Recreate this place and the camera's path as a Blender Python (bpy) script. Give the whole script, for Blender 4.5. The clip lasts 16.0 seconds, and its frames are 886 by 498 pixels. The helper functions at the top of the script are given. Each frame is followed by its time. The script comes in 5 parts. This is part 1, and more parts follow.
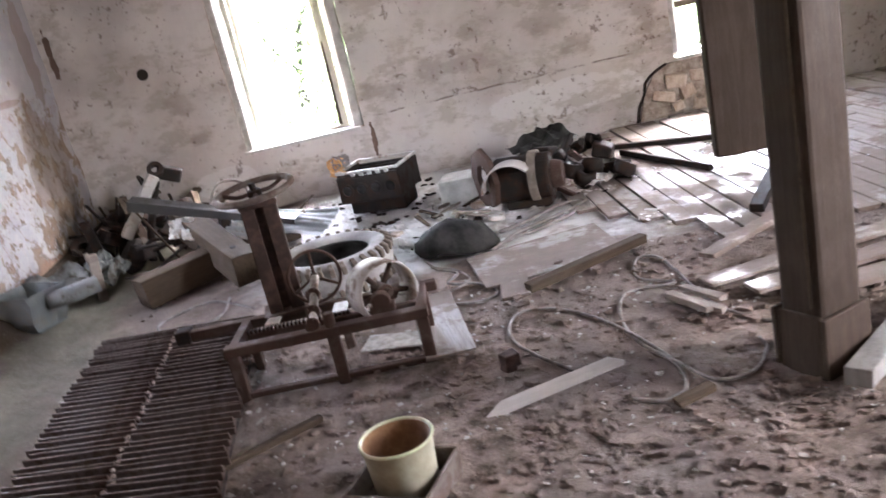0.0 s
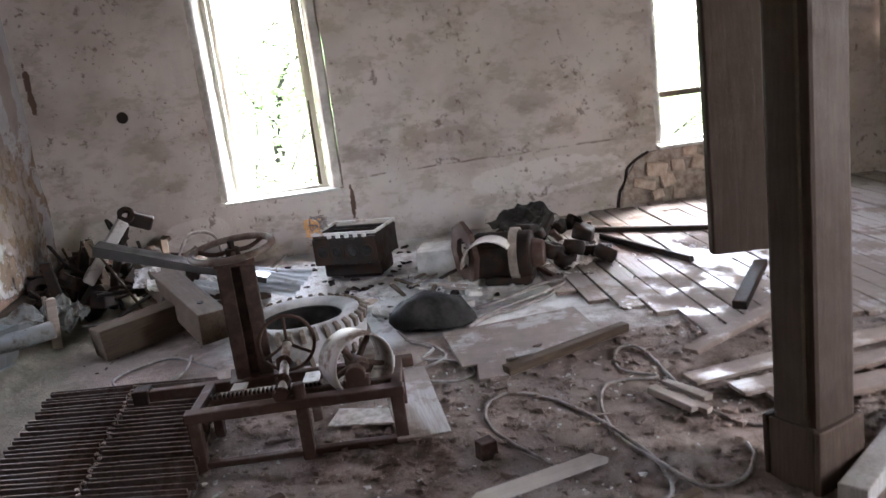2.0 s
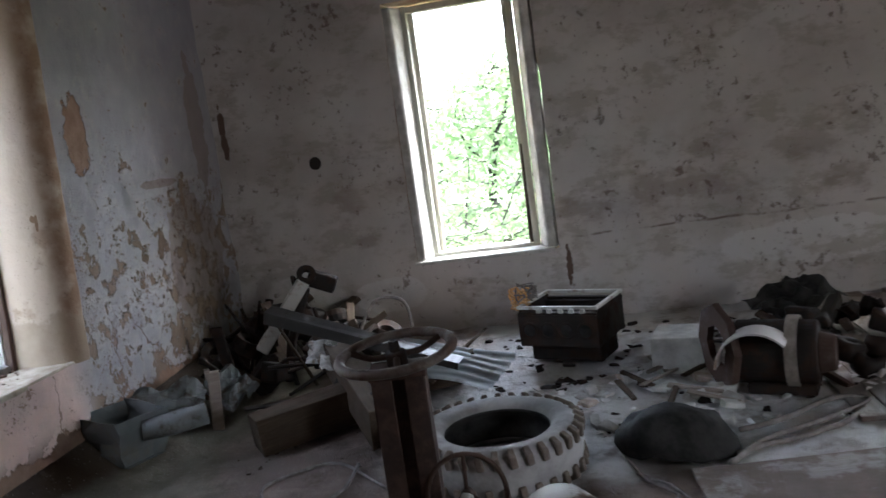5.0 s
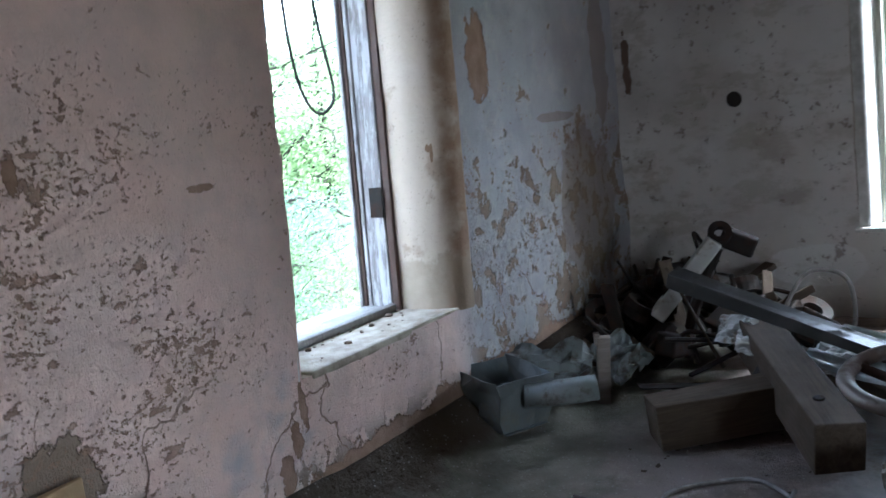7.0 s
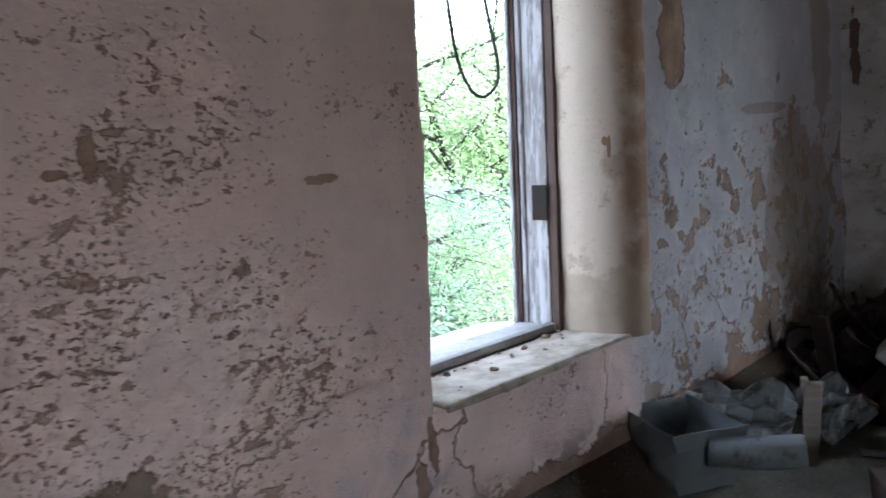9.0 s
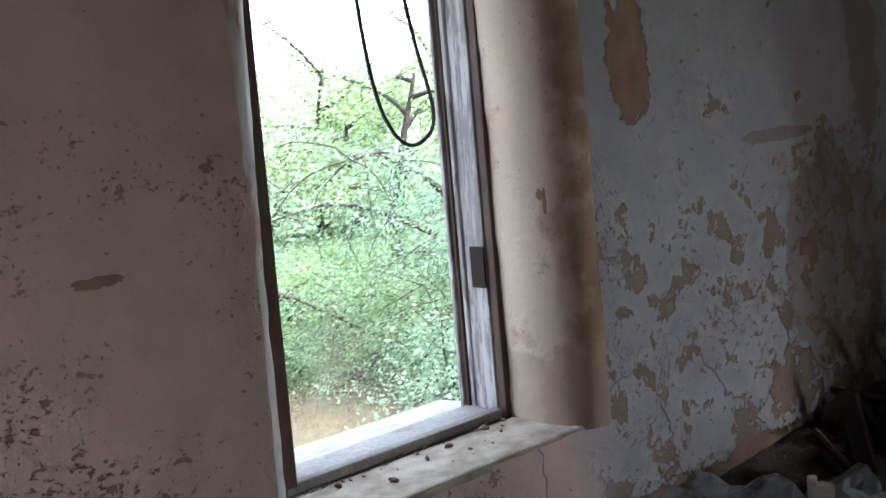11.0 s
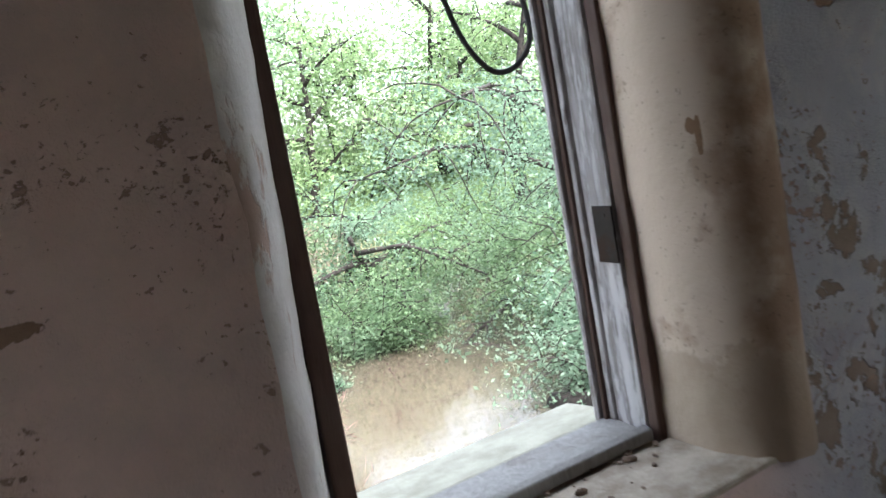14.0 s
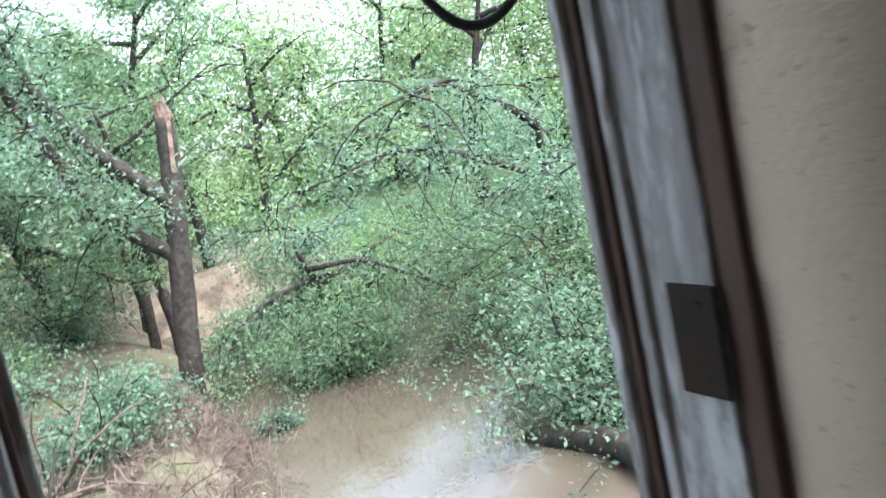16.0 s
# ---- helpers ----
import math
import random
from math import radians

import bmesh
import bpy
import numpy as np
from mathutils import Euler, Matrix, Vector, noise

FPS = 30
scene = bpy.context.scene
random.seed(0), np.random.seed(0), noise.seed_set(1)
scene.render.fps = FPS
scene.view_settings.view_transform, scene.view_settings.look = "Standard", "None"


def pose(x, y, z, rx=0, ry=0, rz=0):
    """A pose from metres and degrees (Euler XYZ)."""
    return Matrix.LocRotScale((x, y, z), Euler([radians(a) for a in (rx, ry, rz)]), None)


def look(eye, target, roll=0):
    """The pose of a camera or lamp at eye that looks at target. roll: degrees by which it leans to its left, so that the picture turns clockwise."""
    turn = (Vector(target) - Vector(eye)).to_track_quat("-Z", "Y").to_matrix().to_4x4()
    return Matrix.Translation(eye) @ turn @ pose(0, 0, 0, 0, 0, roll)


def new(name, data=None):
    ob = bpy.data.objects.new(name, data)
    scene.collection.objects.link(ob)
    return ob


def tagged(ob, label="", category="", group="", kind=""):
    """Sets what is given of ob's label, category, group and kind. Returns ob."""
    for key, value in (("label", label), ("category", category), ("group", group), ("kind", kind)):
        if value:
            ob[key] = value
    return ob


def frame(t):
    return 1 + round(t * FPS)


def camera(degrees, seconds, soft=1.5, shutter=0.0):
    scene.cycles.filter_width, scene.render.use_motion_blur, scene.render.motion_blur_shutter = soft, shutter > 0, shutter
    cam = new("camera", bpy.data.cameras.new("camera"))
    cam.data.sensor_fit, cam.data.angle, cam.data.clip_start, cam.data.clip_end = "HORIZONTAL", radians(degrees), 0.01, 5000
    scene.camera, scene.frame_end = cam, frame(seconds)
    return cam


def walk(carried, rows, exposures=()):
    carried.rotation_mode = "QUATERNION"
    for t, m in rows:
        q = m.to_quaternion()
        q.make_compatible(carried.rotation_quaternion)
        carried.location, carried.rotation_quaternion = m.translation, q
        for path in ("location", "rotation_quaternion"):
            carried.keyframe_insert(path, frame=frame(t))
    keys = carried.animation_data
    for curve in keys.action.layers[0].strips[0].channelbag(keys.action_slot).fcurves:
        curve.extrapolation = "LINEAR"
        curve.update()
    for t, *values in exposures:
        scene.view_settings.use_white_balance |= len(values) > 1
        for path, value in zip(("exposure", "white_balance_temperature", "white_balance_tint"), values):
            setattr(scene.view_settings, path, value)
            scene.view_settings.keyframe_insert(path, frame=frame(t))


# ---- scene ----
cam = camera(57.0, 16.0, 1.5, 0.5)
PATH = [
    (0, (0.772, -0.15, 1.634), (0.782, 1.758, 1.035), -12.9),
    (0.5, (0.755, -0.08, 1.647), (0.7, 1.841, 1.09), -16.6),
    (1, (0.765, -0.125, 1.653), (0.78, 1.794, 1.089), -10.1),
    (1.5, (0.755, -0.092, 1.649), (0.877, 1.834, 1.121), -9.1),
    (2, (0.686, -0.009, 1.664), (0.815, 1.932, 1.2), -7.5),
    (2.5, (0.649, 0.119, 1.656), (0.759, 2.073, 1.243), -4.8),
    (3, (0.652, 0.357, 1.65), (0.599, 2.326, 1.309), -4.2),
    (3.2, (0.653, 0.424, 1.633), (0.517, 2.394, 1.317), -4.1),
    (5.3, (0.633, 1.365, 1.584), (0.185, 3.295, 1.309), -9.0),
    (5.5, (0.607, 1.397, 1.567), (0.071, 3.307, 1.311), -9.1),
    (6, (0.343, 1.555, 1.515), (-0.467, 3.364, 1.252), -7.4),
    (6.5, (0.172, 1.752, 1.534), (-0.79, 3.488, 1.287), -6.5),
    (7, (0.093, 1.954, 1.525), (-1.076, 3.549, 1.23), -7.1),
    (7.5, (0.069, 2.12, 1.504), (-1.139, 3.682, 1.187), -5.9),
    (8, (0.004, 2.212, 1.496), (-1.245, 3.74, 1.169), -6.1),
    (8.5, (-0.125, 2.292, 1.473), (-1.575, 3.651, 1.25), -8.4),
    (9, (-0.259, 2.438, 1.504), (-1.738, 3.756, 1.234), -5.4),
    (9.2, (-0.278, 2.512, 1.518), (-1.706, 3.887, 1.25), -3.1),
    (11.3, (-0.172, 3.46, 1.572), (-1.873, 4.481, 1.318), -8.3),
    (11.5, (-0.184, 3.513, 1.547), (-1.884, 4.503, 1.186), -7.7),
    (12, (-0.324, 3.563, 1.56), (-1.936, 4.629, 1.043), -6.7),
    (12.5, (-0.412, 3.624, 1.47), (-2.116, 4.568, 1.019), -10.2),
    (13, (-0.528, 3.759, 1.542), (-2.293, 4.652, 1.248), -11.6),
    (13.5, (-0.585, 3.805, 1.551), (-2.356, 4.676, 1.226), -13.9),
    (14, (-0.82, 3.85, 1.569), (-2.633, 4.639, 1.272), -14.0),
    (14.5, (-1.046, 3.909, 1.581), (-2.831, 4.752, 1.26), -12.5),
    (15, (-1.206, 4.051, 1.572), (-2.973, 4.913, 1.203), -10.1),
    (15.5, (-1.431, 4.28, 1.574), (-3.203, 5.122, 1.187), -13.2),
    (16, (-1.788, 4.367, 1.558), (-3.56, 5.238, 1.238), -15.8),
]
EXPOSURES = [(0, 6.3, 6150, 17), (1.5, 5.95, 6100, 15), (3, 5.1, 6000, 12), (5.5, 4.4, 5600, 6), (6, 4.6, 5300, 3), (7.5, 4.6, 5150, 4), (9, 4.3, 5450, 9), (11.5, 3.7, 5850, 8), (12, 3.55, 5850, 8), (13, 3.7, 6000, 11), (13.5, 3.5, 6000, 10), (14, 3.45, 6050, 9), (14.5, 3.6, 6150, 12), (15, 3.15, 5900, 7), (15.5, 3.0, 5800, 5), (16, 2.9, 5750, 3)]
walk(cam, [(t, look(eye, target, roll)) for t, eye, target, roll in PATH], EXPOSURES)

# ---- world and light ----
SUN_UP, SUN_ROUND = radians(52), radians(60)
world = bpy.data.worlds.new("sky_world")
scene.world = world
world.use_nodes = True
wn = world.node_tree
sky = wn.nodes.new("ShaderNodeTexSky")
sky.sky_type, sky.sun_disc, sky.sun_elevation, sky.sun_rotation = "NISHITA", False, SUN_UP, SUN_ROUND
sky.dust_density, sky.air_density, sky.ozone_density = 3.0, 1.0, 1.0
# an overcast sky: nearly without colour
veil = wn.nodes.new("ShaderNodeHueSaturation")
veil.inputs["Saturation"].default_value = 0.4
wn.links.new(sky.outputs[0], veil.inputs["Color"])
wn.links.new(veil.outputs[0], wn.nodes["Background"].inputs[0])
wn.nodes["Background"].inputs[1].default_value = 0.15
sun_data = bpy.data.lights.new("sun", "SUN")
sun_data.energy, sun_data.angle, sun_data.color = 1.5, radians(40), (1.0, 0.96, 0.9)
sun = new("sun", sun_data)
sun.matrix_world = look((0, 0, 30), Vector((0, 0, 30)) - Vector((math.sin(SUN_ROUND) * math.cos(SUN_UP), math.cos(SUN_ROUND) * math.cos(SUN_UP), math.sin(SUN_UP))) * 5)


def window_light(name, x, y, z, yaw, w, h, watts):
    """The sky's light in one window opening."""
    d = bpy.data.lights.new(name, "AREA")
    d.shape, d.size, d.size_y, d.energy, d.color = "RECTANGLE", w, h, watts, (1.0, 0.96, 0.92)
    new(name, d).matrix_world = pose(x, y, z, 90, 0, yaw)


window_light("window_light", 5.62, 1.2, 1.6, 90, 1.0, 1.8, 3.6)


# ---- materials ----
class Mat:
    """A node material, built link by link."""
    def __init__(self, name, rough=0.8, metal=0.0):
        self.m = bpy.data.materials.new(name)
        self.m.use_nodes = True
        self.t = self.m.node_tree
        self.b = self.t.nodes["Principled BSDF"]
        self.b.inputs["Roughness"].default_value = rough
        self.b.inputs["Metallic"].default_value = metal
        self.b.inputs["Specular IOR Level"].default_value = 0.3
        self.co = self.t.nodes.new("ShaderNodeTexCoord").outputs["Object"]

    def put(self, sock, v):
        if hasattr(v, "node"):
            self.t.links.new(v, sock)
        else:
            sock.default_value = v

    def world(self):
        self.co = self.t.nodes.new("ShaderNodeNewGeometry").outputs["Position"]
        return self

    def noise(self, scale, detail=6.0, rough=0.6, squash=(1, 1, 1), warp=0.0):
        mp = self.t.nodes.new("ShaderNodeMapping")
        mp.inputs["Scale"].default_value = squash
        self.t.links.new(self.co, mp.inputs[0])
        n = self.t.nodes.new("ShaderNodeTexNoise")
        n.inputs["Scale"].default_value, n.inputs["Detail"].default_value, n.inputs["Roughness"].default_value = scale, detail, rough
        n.inputs["Distortion"].default_value = warp
        self.t.links.new(mp.outputs[0], n.inputs["Vector"])
        return n.outputs[0]

    def cells(self, scale, squash=(1, 1, 1)):
        mp = self.t.nodes.new("ShaderNodeMapping")
        mp.inputs["Scale"].default_value = squash
        self.t.links.new(self.co, mp.inputs[0])
        n = self.t.nodes.new("ShaderNodeTexVoronoi")
        n.inputs["Scale"].default_value = scale
        self.t.links.new(mp.outputs[0], n.inputs["Vector"])
        return n.outputs["Distance"]

    def math(self, op, a, b=0.0, c=0.0):
        n = self.t.nodes.new("ShaderNodeMath")
        n.operation = op
        for s, v in zip(n.inputs, (a, b, c)):
            self.put(s, v)
        return n.outputs[0]

    def step(self, v, lo, hi, a=0.0, b=1.0):
        n = self.t.nodes.new("ShaderNodeMapRange")
        n.interpolation_type = "SMOOTHSTEP"
        self.put(n.inputs[0], v)
        for i, q in zip((1, 2, 3, 4), (lo, hi, a, b)):
            n.inputs[i].default_value = q
        return n.outputs[0]

    def mix(self, f, a, b):
        n = self.t.nodes.new("ShaderNodeMix")
        n.data_type = "RGBA"
        for s, v in ((n.inputs[0], f), (n.inputs[6], a), (n.inputs[7], b)):
            self.put(s, (*v, 1) if isinstance(v, tuple) and len(v) == 3 else v)
        return n.outputs[2]

    def axis(self, i):
        n = self.t.nodes.new("ShaderNodeSeparateXYZ")
        self.t.links.new(self.co, n.inputs[0])
        return n.outputs[i]

    def blob(self, centre, radii, ragged=0.35, scale=6.0):
        """1 inside a ragged patch round centre, 0 outside."""
        v = None
        for i in range(3):
            d = self.math("DIVIDE", self.math("SUBTRACT", self.axis(i), centre[i]), radii[i])
            d = self.math("MULTIPLY", d, d)
            v = d if v is None else self.math("ADD", v, d)
        v = self.math("ADD", v, self.math("MULTIPLY", self.math("SUBTRACT", self.noise(scale, 5, 0.65), 0.5), ragged * 6))
        return self.step(v, 0.85, 1.0, 1.0, 0.0)

    def most(self, *vs):
        r = vs[0]
        for v in vs[1:]:
            r = self.math("MAXIMUM", r, v)
        return r

    def done(self, colour, height=None, strength=0.3, distance=0.01, rough=None):
        self.put(self.b.inputs["Base Color"], (*colour, 1) if isinstance(colour, tuple) else colour)
        if rough is not None:
            self.put(self.b.inputs["Roughness"], rough)
        if height is not None:
            n = self.t.nodes.new("ShaderNodeBump")
            n.inputs["Strength"].default_value, n.inputs["Distance"].default_value = strength, distance
            self.put(n.inputs["Height"], height)
            self.t.links.new(n.outputs[0], self.b.inputs["Normal"])
        return self.m

    def random(self):
        return self.t.nodes.new("ShaderNodeObjectInfo").outputs["Random"]

    def island(self):
        return self.t.nodes.new("ShaderNodeNewGeometry").outputs["Random Per Island"]


def plaster_left():
    """Pinkish limewash over brown render, flaking in patches, worse low down and by the corner."""
    m = Mat("flaking_limewash", 0.92).world()
    wash = m.mix(m.noise(2.3, 4), (0.64, 0.43, 0.36), (0.77, 0.6, 0.54))
    wash = m.mix(m.math("MULTIPLY", m.step(m.noise(4.5, 6, 0.7), 0.4, 0.66), 0.4), wash, (0.5, 0.41, 0.38))
    blue = m.math("MAXIMUM", m.step(m.axis(1), 5.0, 5.3), m.math("MULTIPLY", m.step(m.noise(1.6, 4, 0.6), 0.5, 0.62), m.step(m.axis(2), 0.5, 1.0, 0.8, 0.0)))
    wash = m.mix(blue, wash, m.mix(m.noise(5.0), (0.29, 0.278, 0.302), (0.47, 0.452, 0.48)))
    brown = m.mix(m.noise(11.0, 5), (0.17, 0.095, 0.062), (0.42, 0.285, 0.205))
    low = m.step(m.axis(2), 0.1, 1.6, 0.07, 0.0)
    band = m.math("MULTIPLY", m.math("MULTIPLY", m.step(m.axis(2), 0.5, 0.85), m.step(m.axis(2), 1.15, 2.3, 1.0, 0.0)), 0.07)
    zone = m.math("MULTIPLY", m.math("SUBTRACT", m.noise(2.9, 5, 0.62, (1, 0.85, 1.2)), 0.5), 0.5)
    zone = m.math("ADD", m.math("ADD", zone, low), m.math("SUBTRACT", band, m.step(m.axis(1), 3.2, 3.95, 0.0, 0.03)))
    # crisp chips of several sizes, gathered in the same worn zones
    chip = m.most(m.step(m.math("ADD", m.noise(22, 5, 0.62, (1, 1, 1.45), 0.1), zone), 0.685, 0.72), m.step(m.math("ADD", m.noise(10, 6, 0.62, (1, 1, 1.3), 0.2), zone), 0.735, 0.76))
    fine = m.step(m.math("ADD", m.noise(58, 4, 0.65, (1, 1, 1.2)), zone), 0.69, 0.73)
    stain = m.step(m.math("ADD", m.noise(7, 6, 0.7), zone), 0.52, 0.8)
    # hairline cracks in the lower half
    vor = m.t.nodes.new("ShaderNodeTexVoronoi")
    vor.feature = "DISTANCE_TO_EDGE"
    vor.inputs["Scale"].default_value = 1.5
    warped = m.t.nodes.new("ShaderNodeVectorMath")
    warped.operation = "MULTIPLY_ADD"
    wob = m.t.nodes.new("ShaderNodeTexNoise")
    wob.inputs["Scale"].default_value, wob.inputs["Detail"].default_value = 3.5, 6
    m.t.links.new(m.co, wob.inputs["Vector"])
    m.t.links.new(wob.outputs["Color"], warped.inputs[0])
    warped.inputs[1].default_value = (0.45, 0.45, 0.45)
    m.t.links.new(m.co, warped.inputs[2])
    m.t.links.new(warped.outputs[0], vor.inputs["Vector"])
    crack = m.math("MULTIPLY", m.step(vor.outputs["Distance"], 0.003, 0.009, 1.0, 0.0), m.step(m.axis(2), 0.55, 0.95, 0.8, 0.0))
    corner = m.math("MAXIMUM", m.step(m.axis(1), 5.05, 5.3), m.step(m.axis(2), 0.22, 0.4, 1.0, 0.0))
    height = m.step(m.axis(2), 1.1, 2.0, 0.045, -0.05)
    fl = m.math("ADD", m.math("ADD", m.noise(6.5, 8, 0.66, (1, 1, 1), 0.1), m.math("MULTIPLY", low, 0.5)), height)
    flake = m.math("MULTIPLY", m.step(fl, 0.6, 0.615), corner)
    thin = m.math("MULTIPLY", m.step(fl, 0.5, 0.585), corner)
    beige = m.mix(m.noise(8, 6, 0.7), (0.17, 0.12, 0.085), (0.34, 0.27, 0.21))
    scar = m.most(m.blob((-2.18, 5.56, 1.85), (0.6, 0.12, 0.24), 0.5, 9), m.blob((-2.18, 3.1, 1.54), (0.5, 0.022, 0.055), 0.6, 30), m.blob((-2.18, 3.02, 1.5), (0.5, 0.03, 0.014), 0.6, 30),
                  m.blob((-2.18, 3.72, 1.42), (0.5, 0.06, 0.014), 0.6, 34), m.blob((-2.18, 5.2, 0.12), (0.6, 1.8, 0.2), 0.4, 6), m.blob((-2.18, 4.035, 0.54), (0.6, 0.022, 0.09), 0.6, 18), m.blob((-2.18, 3.98, 0.42), (0.6, 0.03, 0.08), 0.6, 18), m.blob((-2.18, 3.91, 0.3), (0.6, 0.04, 0.1), 0.6, 18))
    bare = m.most(m.math("MULTIPLY", chip, 0.8), m.math("MULTIPLY", fine, 0.85), scar, crack)
    peel = m.blob((-2.18, 3.06, 0.6), (0.5, 0.15, 0.17), 0.5, 7)
    col = m.mix(m.math("MULTIPLY", stain, 0.2), wash, (0.4, 0.29, 0.23))
    col = m.mix(m.math("MULTIPLY", thin, 0.35), col, (0.5, 0.46, 0.42))
    flake = m.most(flake, peel)
    col = m.mix(flake, col, beige)
    col = m.mix(bare, col, brown)
    bare = m.most(bare, flake)
    damp = m.most(m.blob((-2.3, 6.9, 0.9), (0.6, 0.5, 0.55), 0.5, 4), m.blob((-2.3, 7.3, 1.9), (0.6, 0.16, 0.5), 0.5, 6), m.blob((-2.3, 6.5, 1.5), (0.6, 0.3, 0.03), 0.5, 9))
    col = m.mix(m.math("MULTIPLY", damp, 0.6), col, (0.24, 0.18, 0.13))
    grain = m.noise(140, 3)
    h = m.math("ADD", m.math("SUBTRACT", m.math("MULTIPLY", m.noise(8, 6, 0.7), 0.6), m.math("MULTIPLY", bare, 0.8)), m.math("MULTIPLY", grain, 0.2))
    return m.done(col, h, 1.0, 0.02)


def plaster_back():
    """Grey-white whitewash with soot, damp stains and a darker foot."""
    m = Mat("stained_whitewash", 0.92).world()
    wash = m.mix(m.noise(1.6, 5), (0.5, 0.46, 0.43), (0.72, 0.68, 0.65))
    soot = m.math("MULTIPLY", m.step(m.noise(1.0, 5, 0.55, (1, 1, 1.2)), 0.42, 0.72), 0.55)
    band = m.math("MULTIPLY", m.step(m.axis(2), 0.55, 0.8), m.step(m.axis(2), 1.0, 1.5, 1.0, 0.0))
    band = m.math("MULTIPLY", band, m.step(m.noise(3.0, 5, 0.62, (0.8, 1, 1.3)), 0.47, 0.62))
    spots = m.step(m.math("ADD", m.noise(15, 6, 0.65), m.math("MULTIPLY", m.noise(1.7, 3), 0.42)), 0.8, 0.9)
    off = m.math("ABSOLUTE", m.math("SUBTRACT", m.axis(2), m.math("ADD", 0.585, m.math("ADD", m.math("MULTIPLY", m.noise(1.6, 4), 0.09), m.math("MULTIPLY", m.axis(0), 0.012)))))
    ledge = m.math("MULTIPLY", m.step(off, 0.002, 0.014, 0.75, 0.0), m.step(m.noise(7, 6, 0.7), 0.4, 0.58))
    ledge = m.math("MULTIPLY", ledge, m.math("MULTIPLY", m.step(m.axis(0), 0.4, 0.6), m.step(m.axis(0), 2.9, 3.1, 1.0, 0.0)))
    hole = m.blob((-1.505, 7.61, 1.464), (0.055, 0.5, 0.055), 0.12, 12)
    bare = m.most(m.math("MULTIPLY", spots, 0.7), ledge, hole, m.blob((0.41, 7.61, 0.42), (0.025, 0.5, 0.17), 0.7, 14), m.blob((-2.24, 7.61, 1.78), (0.03, 0.5, 0.24), 0.7, 12))
    pale = m.most(m.blob((2.3, 7.61, 0.42), (0.75, 0.5, 0.17), 0.3, 3), m.blob((-1.05, 7.61, 0.33), (0.32, 0.5, 0.15), 0.2, 4))
    foot = m.math("MULTIPLY", m.step(m.noise(2.7, 6, 0.7, (1, 1, 1.8)), 0.5, 0.62), 0.45)
    col = m.mix(soot, wash, (0.3, 0.26, 0.23))
    col = m.mix(m.math("MULTIPLY", band, 0.6), col, (0.28, 0.22, 0.18))
    col = m.mix(m.math("MULTIPLY", pale, 0.7), col, (0.72, 0.7, 0.68))
    col = m.mix(foot, col, (0.3, 0.26, 0.2))
    col = m.mix(bare, col, m.mix(hole, (0.15, 0.1, 0.075), (0.02, 0.015, 0.012)))
    h = m.math("ADD", m.math("SUBTRACT", m.math("MULTIPLY", m.noise(7, 6), 0.6), m.math("MULTIPLY", bare, 0.9)), m.math("MULTIPLY", m.noise(120, 3), 0.15))
    return m.done(col, h, 0.7, 0.012)


def plaster_reveal():
    m = Mat("yellowed_plaster", 0.9).world()
    col = m.mix(m.noise(2.5, 5), (0.42, 0.33, 0.25), (0.6, 0.49, 0.39))
    dark = m.most(m.math("MULTIPLY", m.step(m.noise(5, 5), 0.56, 0.68), 0.5), m.blob((-2.24, 5.1, 1.4), (0.009, 0.3, 0.05), 0.6, 24), m.blob((-2.256, 5.1, 1.43), (0.012, 0.3, 0.02), 0.6, 24))
    col = m.mix(dark, col, (0.24, 0.15, 0.09))
    col = m.mix(m.math("MULTIPLY", m.step(m.axis(0), -2.24, -2.17), m.step(m.noise(6, 4), 0.3, 0.6)), col, (0.32, 0.21, 0.14))
    pits = m.step(m.math("ADD", m.noise(70, 3), m.math("MULTIPLY", m.noise(5, 3), 0.25)), 0.76, 0.8)
    col = m.mix(m.math("MULTIPLY", pits, 0.4), col, (0.12, 0.08, 0.055))
    peeled = m.step(m.math("ADD", m.axis(2), m.math("MULTIPLY", m.noise(5, 6, 0.7), 0.5)), 1.12, 1.17, 1.0, 0.0)
    col = m.mix(m.math("MULTIPLY", peeled, 0.75), col, m.mix(m.noise(12, 5), (0.26, 0.19, 0.13), (0.44, 0.35, 0.26)))
    return m.done(col, m.math("ADD", m.noise(7, 6), m.math("MULTIPLY", m.noise(90, 3), 0.12)), 0.7, 0.015)


